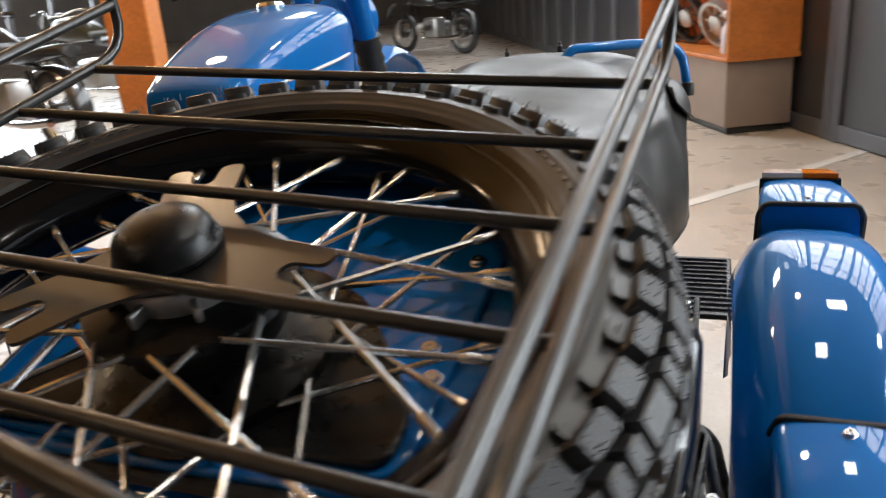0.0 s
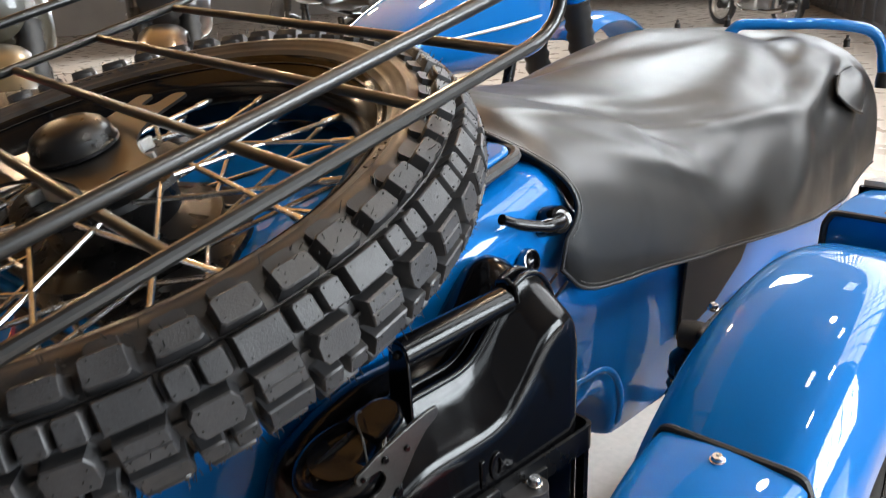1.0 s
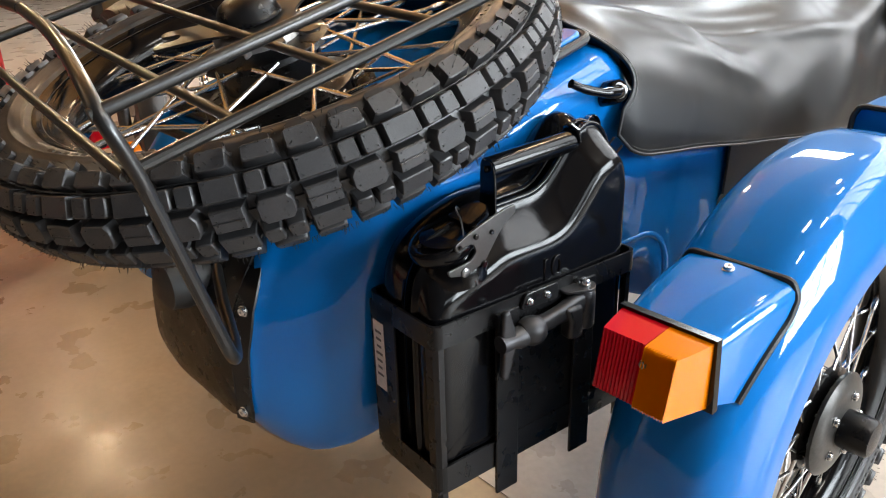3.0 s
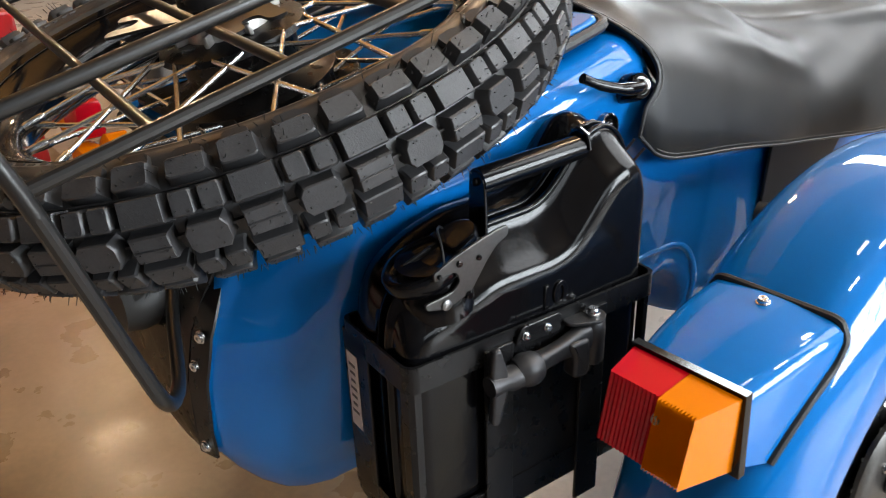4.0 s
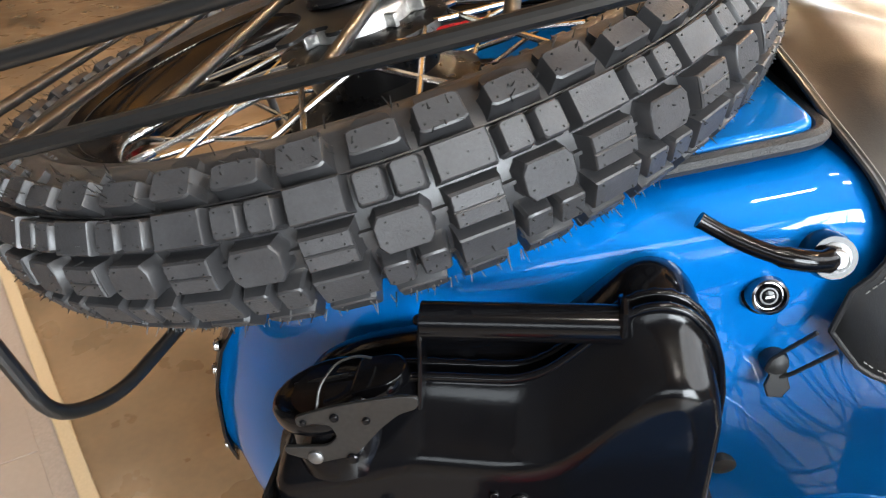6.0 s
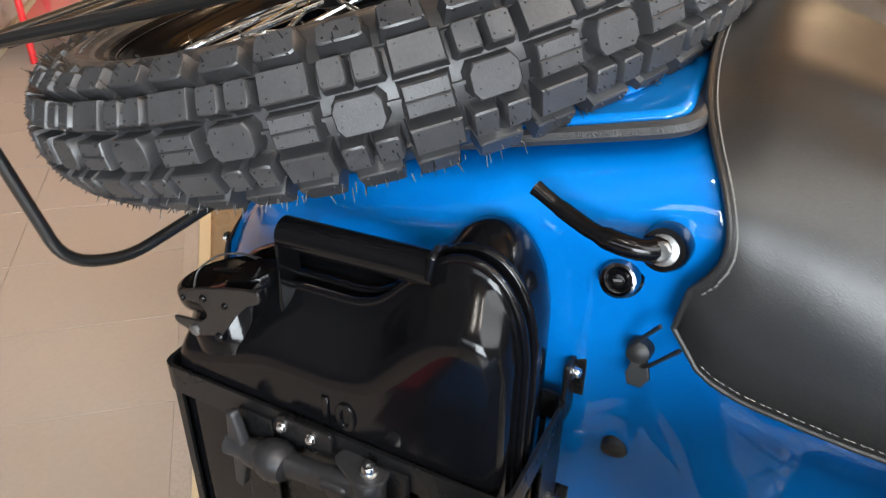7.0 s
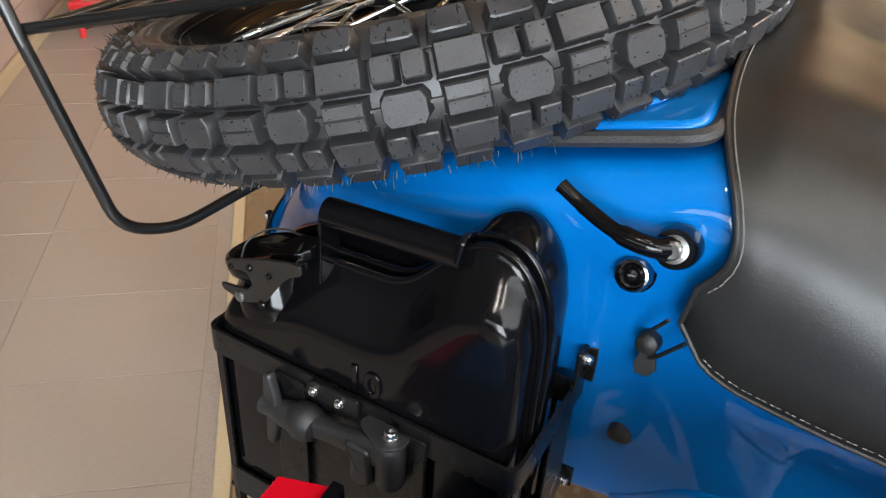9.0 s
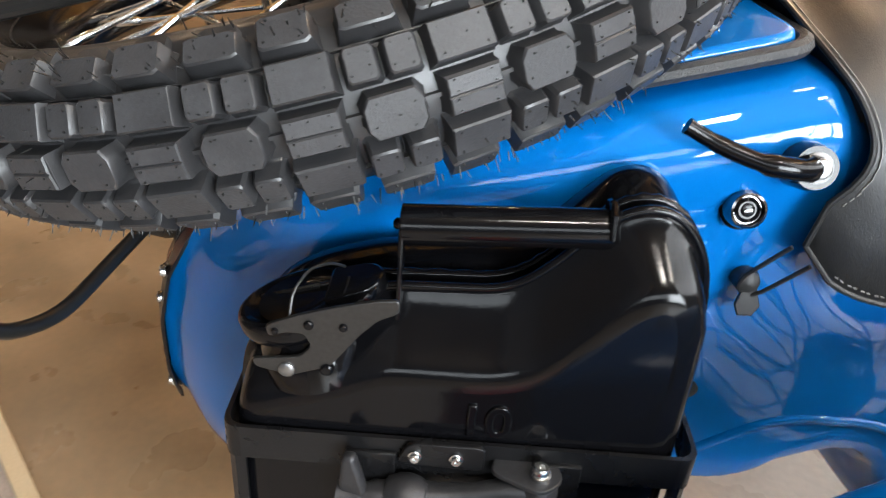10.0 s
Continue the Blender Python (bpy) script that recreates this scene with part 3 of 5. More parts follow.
def body_ring(y, n=6):
    w, t, b = smooth(y, WIDTH), smooth(y, TOP), smooth(y, BASE)
    h = t - b
    k = max(0.0, min(1.0, (y + 0.15) / 0.38))

    def f(tail, mid):
        return w * (tail + (mid - tail) * k)

    q2 = (t - b) / 0.40
    flare = 0.085 * max(0.0, min(1.0, (y - 0.30) / 0.12))
    half = [(0, t + 0.006), (w * 0.5, t + 0.004), (w * 0.86, t), (w * 0.975, t - 0.016 * q2), (w * 1.01, t - 0.042 * q2), (f(1.01, 0.97 + 0.5 * flare), t - 0.09 * q2), (f(1.01, 0.93 + 0.8 * flare), t - 0.14 * q2), (f(1.0, 0.865 + 1.35 * flare), t - 0.22 * q2), (f(0.97, 0.79 + 1.95 * flare), t - 0.30 * q2), (f(0.88, 0.70 + 2.5 * flare), t - 0.36 * q2), (f(0.74, 0.58 + 2.6 * flare), b + 0.012), (f(0.5, 0.4), b), (0, b)]
    slim = 0.09 * min(1.0, max(0.0, (y - 0.35) / 0.08))
    half = [(x * (1 - slim * min(1.0, max(0.0, (z - 0.67) / 0.06))), min(z, lerp(y, CUT) + 0.004 * (1 - abs(x) / w))) for x, z in spline(half, n)]
    return [(x, y, z) for x, z in half] + [(-x, y, z) for x, z in half[-2:0:-1]]


ys = [-0.152, -0.145, -0.135, -0.12, -0.10, -0.08, -0.05, -0.02, 0.02, 0.06, 0.1, 0.15, 0.2, 0.25, 0.28, 0.3, 0.315, 0.33, 0.34, 0.35, 0.36, 0.37, 0.38, 0.39, 0.4, 0.42, 0.44, 0.46, 0.472, 0.482, 0.488, 0.494, 0.498, 0.502, 0.507, 0.513, 0.53, 0.56, 0.6, 0.65, 0.7, 0.8, 0.9, 1.0, 1.1, 1.15, 1.2, 1.3, 1.4, 1.5, 1.6, 1.7, 1.8, 1.88, 1.95]
TAIL = [(0.36, 0.045), (0.40, 0.024), (0.45, 0.010), (0.50, 0.004), (0.56, 0.006), (0.61, 0.018), (0.64, 0.034), (0.664, 0.050), (0.70, 0.074), (0.74, 0.080)]


def rake(p):
    """The tail leans forward towards its top and tucks in below."""
    f = max(0.0, min(1.0, (0.06 - p[1]) / 0.212)) ** 1.4
    return (p[0], p[1] + f * lerp(p[2], TAIL), p[2])


end = body_ring(-0.152)
mid_z = sum(p[2] for p in end) / len(end)
tail_rings = [[(p[0] * k, y, mid_z + (p[2] - mid_z) * k) for p in end] for y, k in ((-0.1625, 0.05), (-0.162, 0.4), (-0.160, 0.70), (-0.157, 0.90))]
put("body", Geo().loft([[rake(p) for p in r] for r in tail_rings + [body_ring(y) for y in ys]]).mesh("body", BLUE, sharp=60), sidecar)

# black end of the tail
panel_rings = []
for y, k in ((-0.1625, 0.05), (-0.162, 0.4), (-0.160, 0.70), (-0.157, 0.90), (-0.153, 0.97), (-0.146, 0.97)):
    panel_rings.append([rake((max(-0.108, min(0.108, p[0] * k)), y - 0.005, mid_z + (p[2] - mid_z) * k)) for p in end])
put("tail_end", Geo().loft(panel_rings).mesh("tail_end", SATIN_BLACK, sharp=50), sidecar, "black end of the tail")


# boot lid with its rubber gasket
LID_POSE = pose(0, 0.31, 0.8545, math.degrees(math.atan(0.272)), 0, 0)
lid_line = rounded_outline([(0.226, 0.004), (0.206, -0.40), (-0.206, -0.40), (-0.226, 0.004)], 0.022)
lid = put("boot_lid", Geo().prism(lid_line, 0.012, 0.005, LID_POSE @ pose(0, 0, 0.004), 3).mesh("boot_lid", BLUE), sidecar, "blue boot lid with a raised edge")
raised = rounded_outline([(0.195, -0.03), (0.180, -0.39), (-0.180, -0.39), (-0.195, -0.03)], 0.03)
put("lid_pressing", Geo().prism(raised, 0.006, 0.004, LID_POSE @ pose(0, 0, 0.0155), 3).mesh("lid_pressing", BLUE), lid)
gasket = [LID_POSE @ Vector((x * 1.022, y * 1.0 + 0.004 * (1 if y > -0.2 else -1), 0.006)) for x, y in lid_line]
put("gasket", Geo().tube(gasket, 0.0062, 8, loop=True).mesh("gasket", GASKET), lid, "textured black rubber gasket")
bolt("lid_screw", lid, LID_POSE @ Vector((0.172, -0.038, 0.0215)), LID_POSE.to_3x3() @ Vector((0, 0, 1)), 0.0065, 0.006, STEEL, "bright steel screw")
bolt("lid_screw", lid, LID_POSE @ Vector((0.172, -0.30, 0.0215)), LID_POSE.to_3x3() @ Vector((0, 0, 1)), 0.0065, 0.006, STEEL, "bright steel screw")

for at in ((0.168, -0.157), (0.161, -0.270)):
    bolt("lid_screw", lid, LID_POSE @ Vector((at[0], at[1], 0.0215)), LID_POSE.to_3x3() @ Vector((0, 0, 1)), 0.0065, 0.006, STEEL, "bright steel screw")
put("carrier_base", Geo().prism(rounded_outline([(0.170, -0.385), (0.172, -0.335), (0.095, -0.225), (0.03, -0.185), (-0.05, -0.185), (-0.11, -0.26), (-0.175, -0.385)], 0.02), 0.008, 0.002, LID_POSE @ pose(0, 0, 0.022)).mesh("carrier_base", SATIN_BLACK), lid, "black steel base of the wheel carrier")
# lever handle, lock, cover button and drain plug on the side
lever_pts = spline([(0.276, 0.314, 0.801), (0.286, 0.300, 0.803), (0.284, 0.275, 0.806), (0.276, 0.250, 0.813), (0.271, 0.230, 0.822)], 5)
lever = put("lever_handle", Geo().tube(lever_pts, [0.0085] * 4 + [0.0072] * 6 + [0.0056] * 6 + [0.0050] * 4 + [0.0054], 12).mesh("lever_handle", GLOSS_BLACK), sidecar, "curved black lever handle")
SIDE = Vector((0.93, -0.1, 0.32)).normalized()
put("lever_boss", Geo().lathe([(0.015, -0.03), (0.0155, -0.004), (0.014, 0.004), (0.0135, 0.006)], 24, axis_pose((0.274, 0.314, 0.800), SIDE)).mesh("lever_boss", GLOSS_BLACK), lever)
put("lever_bolt", Geo().lathe([(0.0098, 0.005), (0.0098, 0.007), (0.0064, 0.0078), (0.0064, 0.0130), (0.0052, 0.0140), (0.0022, 0.0137)], 24, axis_pose((0.274, 0.314, 0.800), SIDE)).mesh("lever_bolt", DULL_STEEL, sharp=30), lever, "bright steel bolt and washer")
LOCK_AT, LOCK_WAY = Vector((0.249, 0.289, 0.758)), Vector((0.95, -0.05, 0.28))
lock = put("lock", Geo().lathe([(0.0155, -0.012), (0.0155, 0.002), (0.0140, 0.0035), (0.0128, 0.012), (0.0120, 0.0145), (0.0104, 0.015), (0.0094, 0.011), (0.0088, 0.011)], 28, axis_pose(LOCK_AT, LOCK_WAY)).mesh("lock", DARK_CHROME, sharp=30), sidecar, "chrome barrel lock")
put("lock_core", Geo().lathe([(0.0092, 0.010), (0.0085, 0.0122), (0.0066, 0.0132), (0.0060, 0.0118), (0.0048, 0.0118), (0.0040, 0.0128), (0.001, 0.0134)], 24, axis_pose(LOCK_AT, LOCK_WAY)).mesh("lock_core", GLOSS_BLACK, sharp=30), lock, "black lock barrel")
put("lock_slot", Geo().box(0.0014, 0.0055, 0.0012, 0, axis_pose(LOCK_AT, LOCK_WAY) @ pose(0, 0, 0.0134)).mesh("lock_slot", DULL_STEEL), lock)
KNOB_AT = Vector((0.243, 0.310, 0.698))
button = put("cover_button", Geo().lathe([(0.009, -0.008), (0.0095, 0.004), (0.008, 0.010), (0.003, 0.0125)], 18, axis_pose(KNOB_AT, (1, -0.1, 0.25))).mesh("cover_button", BLACK_RUBBER), sidecar, "black rubber cover button")
put("button_tab", Geo().prism([(-0.005, 0.0), (-0.009, -0.013), (-0.006, -0.021), (0.004, -0.021), (0.009, -0.013), (0.005, 0.0)], 0.004, 0.001, axis_pose(KNOB_AT + Vector((0.006, 0.002, -0.004)), (1, -0.1, 0.25), (0, 1, 0))).mesh("button_tab", BLACK_RUBBER), button)
put("drain_plug", Geo().lathe([(0.011, -0.006), (0.011, 0.0015), (0.008, 0.003), (0.001, 0.003)], 20, axis_pose((0.2185, 0.303, 0.570), (0.93, 0.05, -0.25))).mesh("drain_plug", BLACK_RUBBER), sidecar, "black rubber body plug")
# tail strap with screws
strap_pts = [(0.100, 0.672), (0.116, 0.64), (0.124, 0.60), (0.120, 0.54), (0.114, 0.49), (0.104, 0.458)]
strap_rings = []
for p in spline(strap_pts, 5):
    y = -0.1600 + lerp(p[1], TAIL)
    strap_rings.append([(p[0] - 0.012, y + 0.001, p[1]), (p[0] + 0.012, y + 0.009, p[1]), (p[0] + 0.012, y + 0.006, p[1]), (p[0] - 0.012, y - 0.002, p[1])])
strap = put("tail_strap", Geo().loft(strap_rings).mesh("tail_strap", SATIN_BLACK, sharp=30), sidecar, "black metal strap down the tail")
for x, z in ((0.126, 0.610), (0.119, 0.577), (0.113, 0.476)):
    bolt("strap_screw", strap, (x - 0.002, -0.1580 + lerp(z, TAIL), z), (0.25, -1, 0), 0.0055, 0.005, STEEL, "bright domed screw")

# rear legs of the rack, down to the tail
rack_inv = SPARE.inverted()
leg = [Vector(p) for p in ((-0.02, -0.255, 0.932), (0.10, -0.268, 0.923), (0.19, -0.283, 0.911), (0.250, -0.294, 0.898), (0.281, -0.297, 0.880), (0.282, -0.281, 0.841), (0.264, -0.220, 0.640), (0.215, -0.195, 0.622), (0.130, -0.165, 0.640), (0.085, -0.146, 0.652))]
put("leg", Geo().tube([rack_inv @ p for p in leg], 0.0062, 12, round_off=0.045).mesh("leg", TUBE_BLACK), rack)
mirror_leg = []
for p in leg:
    q = rack_inv @ p
    mirror_leg.append(Vector((XR + XL - q.x, q.y, q.z)))
put("leg", Geo().tube(mirror_leg, 0.0062, 12, round_off=0.045).mesh("leg", TUBE_BLACK), rack)

# ---- jerrycan and its holder ----
CAN = pose(0.2895, 0.110, 0.002, 0, 0, -4.5)   # local x outwards, y ahead, z up
can = thing("jerrycan", "glossy black ten litre steel jerrycan strapped in a holder", "jerrycan", CAN)
CAN_MID = [(-0.138, 0.452), (-0.146, 0.47), (-0.146, 0.60), (-0.146, 0.636), (-0.141, 0.664), (-0.127, 0.686), (-0.102, 0.701), (-0.074, 0.711), (-0.050, 0.717), (-0.015, 0.719), (0.013, 0.721), (0.032, 0.729), (0.049, 0.744), (0.066, 0.763), (0.081, 0.777), (0.097, 0.782), (0.112, 0.777), (0.125, 0.761), (0.133, 0.736), (0.136, 0.69), (0.136, 0.47), (0.130, 0.452)]
CAN_EDGE = [(-0.138, 0.452), (-0.146, 0.47), (-0.146, 0.60), (-0.146, 0.624), (-0.143, 0.642), (-0.131, 0.657), (-0.106, 0.666), (-0.078, 0.676), (-0.052, 0.685), (-0.015, 0.686), (0.013, 0.687), (0.034, 0.694), (0.051, 0.710), (0.067, 0.729), (0.082, 0.745), (0.098, 0.754), (0.112, 0.755), (0.125, 0.747), (0.133, 0.729), (0.136, 0.69), (0.136, 0.47), (0.130, 0.452)]
mid = Vector((0, 0.0, 0.60))


def can_outline(k):
    """The can's outline between its seam (0) and its edge (1)."""
    pts = [(a[0] + (b[0] - a[0]) * k, a[1] + (b[1] - a[1]) * k) for a, b in zip(CAN_MID, CAN_EDGE)]
    return [Vector((0, p[0], p[1])) for p in spline(pts + [pts[0]], 4)[:-1]]


def inward(pts, d):
    out = []
    n = len(pts)
    for i, p in enumerate(pts):
        tg = (pts[(i + 1) % n] - pts[i - 1]).normalized()
        nrm = Vector((0, tg.z, -tg.y))
        if nrm.dot(p - mid) > 0:
            nrm = -nrm
        out.append(p + nrm * d)
    return out


T2, XS, TI = 0.0535, 0.012, 0.054
rings = []
for x, k, d in ((-TI, 0.0, 0.026), (-TI + 0.002, 0.0, 0.016), (-TI + 0.006, 0.0, 0.008), (-TI + 0.013, -0.18, 0.002), (-TI + 0.024, -0.30, -0.001), (-TI + 0.038, -0.30, -0.001), (-TI + 0.048, -0.16, 0.0),
                (XS - 0.0100, 0.0, 0.0), (XS - 0.0088, 0.0, -0.0034), (XS - 0.0052, 0.0, -0.0040), (XS - 0.0034, 0.0, 0.0030), (XS + 0.0034, 0.0, 0.0030), (XS + 0.0052, 0.0, -0.0040), (XS + 0.0088, 0.0, -0.0034), (XS + 0.0100, 0.0, 0.0),
                (XS + 0.014, 0.25, -0.0004), (XS + 0.019, 0.47, -0.001), (XS + 0.025, 0.71, -0.001), (XS + 0.030, 0.885, -0.0006), (T2 - 0.0080, 0.97, 0.0006), (T2 - 0.0050, 1.0, 0.0026), (T2 - 0.0026, 1.0, 0.0058), (T2 - 0.0008, 1.0, 0.0105), (T2, 1.0, 0.018)):
    rings.append([p + Vector((x, 0.0, 0.0)) for p in inward(can_outline(k), d)])
shell = Geo().loft(rings, caps=False)
for ring_v, xx in ((rings[0], -TI), (rings[-1], T2 + 0.0015)):
    n_ = len(ring_v)
    shell.add(list(ring_v) + [(xx, -0.005, 0.58)], [(i, (i + 1) % n_, n_) for i in range(n_)])
put("shell", shell.mesh("shell", GLOSS_BLACK, sharp=75), can)
HANDLE_X = 0.018
put("handle", Geo().tube([(HANDLE_X, -0.047, 0.7635), (HANDLE_X, 0.074, 0.7705)], [0.0122, 0.0122], 22).mesh("handle", GLOSS_BLACK), can, "round black carrying handle")
put("handle_plate", Geo().prism(rounded_outline([(-0.014, 0.0), (0.014, 0.0), (0.0115, 0.084), (0.007, 0.096), (-0.007, 0.096), (-0.0115, 0.084)], 0.006), 0.0028, 0.0008, Matrix.Translation((HANDLE_X, -0.0455, 0.677)) @ pose(0, 0, 0, 90)).mesh("handle_plate", GLOSS_BLACK), can)
put("handle_rivet", Geo().lathe([(0.0035, 0.0), (0.0035, 0.002), (0.0022, 0.0036), (0.0004, 0.004)], 12, axis_pose((HANDLE_X, -0.0485, 0.7635), (0, -1, 0))).mesh("handle_rivet", GLOSS_BLACK), can)
# rolled beads on both sides of the seam, the inner one welded
seam = [p for p in inward(can_outline(0.0), -0.0036) if p.z > 0.50 and p.y > -0.075]
seam.sort(key=lambda p: math.atan2(p.z - 0.55, -p.y))
for x, r in ((XS + 0.0072, 0.0030), (XS - 0.0072, 0.0034)):
    radius = [r * (1.0 if x > XS else 1.0 + 0.16 * math.sin(2.9 * k)) for k in range(len(seam))]
    put("seam_bead", Geo().tube([p + Vector((x, 0, 0)) for p in seam], radius, 10).mesh("seam_bead", GLOSS_BLACK), can)
put("handle_weld", Geo().tube([(HANDLE_X - 0.013, 0.0735, 0.772), (HANDLE_X - 0.009, 0.0735, 0.783), (HANDLE_X, 0.0735, 0.7865), (HANDLE_X + 0.009, 0.0735, 0.783), (HANDLE_X + 0.0135, 0.0735, 0.770)], [0.0018, 0.0030, 0.0026, 0.0032, 0.0018], 8).mesh("handle_weld", GLOSS_BLACK), can)
# spout with its hinged cap and clasp
cap_pose = Matrix.Translation((0.022, -0.106, 0.682)) @ pose(0, 0, 0, 10, 0, 0)
spout = put("spout", Geo().lathe([(0.036, -0.022), (0.034, 0.0), (0.029, 0.008), (0.029, 0.026)], 32, cap_pose @ pose(0, 0.006, 0)).mesh("spout", GLOSS_BLACK), can)
CAP_AT = cap_pose @ pose(0, 0.002, 0.016, 8, 0, 0)
cap = put("cap", Geo().lathe([(0.030, -0.006), (0.0335, -0.002), (0.0345, 0.002), (0.0345, 0.0085), (0.0330, 0.0115), (0.0300, 0.0125), (0.0275, 0.0110), (0.0255, 0.0095), (0.012, 0.0100), (0.001, 0.0102)], 36, CAP_AT @ Matrix.Diagonal((0.94, 1.14, 1, 1))).mesh("cap", GLOSS_BLACK, sharp=45), can, "black hinged filler cap")
put("cap_rib", Geo().box(0.0035, 0.056, 0.004, 0.0012, CAP_AT @ pose(-0.008, 0.002, 0.0105)).mesh("cap_rib", SATIN_BLACK), cap)
put("cap_lug", Geo().prism(rounded_outline([(-0.020, 0.022), (0.020, 0.022), (0.016, 0.050), (0.006, 0.058), (-0.006, 0.058), (-0.016, 0.050)], 0.006), 0.010, 0.002, CAP_AT @ pose(0, 0, 0.006)).mesh("cap_lug", GLOSS_BLACK, sharp=35), cap)
clasp_line = rounded_outline([(-0.133, 0.672), (-0.131, 0.666), (-0.110, 0.661), (-0.086, 0.670), (-0.069, 0.694), (-0.058, 0.706), (-0.046, 0.712), (-0.046, 0.721), (-0.058, 0.720), (-0.080, 0.714), (-0.104, 0.706), (-0.124, 0.697), (-0.122, 0.689), (-0.112, 0.693), (-0.101, 0.693), (-0.097, 0.684), (-0.104, 0.676), (-0.116, 0.674)], 0.0035)
clasp = put("clasp", Geo().prism(clasp_line, 0.0028, 0.0007, axis_pose((0.054, 0.002, 0.014), (1, 0, 0), (0, 1, 0))).mesh("clasp", PRESSED), can, "pressed steel locking clasp")
for y, z, r in ((-0.112, 0.666, 0.0050), (-0.098, 0.700, 0.0030), (-0.078, 0.700, 0.0026), (-0.088, 0.668, 0.0040), (-0.118, 0.694, 0.0022)):
    put("clasp_pin", Geo().lathe([(r, 0.0), (r, 0.0042), (r * 0.7, 0.0052), (r * 0.1, 0.0052)], 12, axis_pose((0.054, y + 0.002, z + 0.014), (1, 0, 0))).mesh("clasp_pin", DULL_STEEL if r > 0.0045 else GLOSS_BLACK), clasp)
put("bail", Geo().tube([cap_pose @ Vector(p) for p in ((0.031, 0.004, 0.034), (0.026, 0.008, 0.048), (0.008, 0.016, 0.052), (-0.004, 0.026, 0.047), (-0.010, 0.032, 0.040))], 0.0009, 8, round_off=0.010).mesh("bail", PRESSED), cap, "bent wire bail")
mark = bpy.data.curves.new("capacity_mark", "FONT")
mark.body, mark.size, mark.extrude, mark.bevel_depth, mark.align_x = "10", 0.034, 0.0004, 0.0011, "CENTER"
put("capacity_mark", mark, can, "raised figure ten", axis_pose((T2 + 0.0008, 0.012, 0.636), (1, 0, 0), (0, 1, 0)))
mark.materials.append(GLOSS_BLACK)

holder = thing("jerrycan_holder", "black sheet metal jerrycan holder bolted to the sidecar", "jerrycan holder", CAN)
HX, HY0, HY1, HZ0, HZ1 = 0.0575, -0.1515, 0.1475, 0.425, 0.632


def frame_ring(g, z0, z1, t, grow=0.0, r=0.012):
    """A closed band round the can between two heights."""
    o = loop_fillet([Vector(p) for p in ((HX + grow, HY0 - grow, 0), (HX + grow, HY1 + grow, 0), (-HX - grow, HY1 + grow, 0), (-HX - grow, HY0 - grow, 0))], r, 4)
    i = loop_fillet([Vector(p) for p in ((HX + grow - t, HY0 - grow + t, 0), (HX + grow - t, HY1 + grow - t, 0), (-HX - grow + t, HY1 + grow - t, 0), (-HX - grow + t, HY0 - grow + t, 0))], r, 4)

    def lift(c, z):
        return [p + Vector((0, 0, z)) for p in c]

    rings = [lift(o, z0), lift(o, z1), lift(i, z1), lift(i, z0), lift(o, z0)]
    return g.loft(rings, caps=False)


put("rim_band", frame_ring(Geo(), HZ1 - 0.026, HZ1, 0.003, 0.002).mesh("rim_band", SATIN_BLACK), holder)
put("lower_band", frame_ring(Geo(), HZ0, HZ0 + 0.034, 0.003, 0.001).mesh("lower_band", SATIN_BLACK), holder)
put("base_plate", Geo().box(2 * HX, HY1 - HY0, 0.004, 0.001, pose(0, (HY0 + HY1) / 2, HZ0 + 0.002)).mesh("base_plate", SATIN_BLACK), holder)
# uprights that run on into feet, with the can showing in the openings between them
for y in (-0.058, 0.060):
    put("upright", Geo().box(0.004, 0.032, HZ1 - HZ0 + 0.026, 0.0012, pose(HX + 0.0035, y, (HZ0 + HZ1) / 2 - 0.023)).mesh("upright", SATIN_BLACK), holder)
put("front_panel", Geo().box(0.003, 0.100, HZ1 - HZ0 - 0.02, 0.001, pose(HX - 0.002, 0.001, (HZ0 + HZ1) / 2)).mesh("front_panel", SATIN_BLACK), holder)
for sy, y in ((-1, HY0), (1, HY1)):
    # folded corner posts
    corner = [(HX - 0.016, y - sy * 0.0005), (HX - 0.004, y - sy * 0.0005), (HX, y - sy * 0.005), (HX, y - sy * 0.012), (HX - 0.003, y - sy * 0.012), (HX - 0.003, y - sy * 0.006), (HX - 0.006, y - sy * 0.0035), (HX - 0.016, y - sy * 0.0035)]
    put("corner_post", Geo().prism(corner, HZ1 - HZ0 + 0.02, 0.0, pose(0, 0, HZ0 - 0.035)).mesh("corner_post", SATIN_BLACK, sharp=30), holder)
    put("upright", Geo().box(0.046, 0.003, HZ1 - HZ0 - 0.02, 0.001, pose(-HX + 0.023, y + sy * 0.0005, (HZ0 + HZ1) / 2)).mesh("upright", SATIN_BLACK), holder)
put("back_plate", Geo().box(0.004, HY1 - HY0 - 0.03, HZ1 - HZ0 - 0.02, 0.001, pose(-HX - 0.001, 0, (HZ0 + HZ1) / 2)).mesh("back_plate", SATIN_BLACK), holder)
label_ob = put("label_sticker", Geo().box(0.020, 0.0006, 0.085, 0, pose(-HX + 0.016, HY0 - 0.0026, HZ1 - 0.075)).mesh("label_sticker", LABEL), holder, "pale paper sticker with small print")
for k in range(7):
    put("print_bar", Geo().box(0.012 - 0.002 * (k % 3), 0.0004, 0.003, 0, pose(-HX + 0.016, HY0 - 0.0032, HZ1 - 0.045 - 0.009 * k)).mesh("print_bar", INK), label_ob)
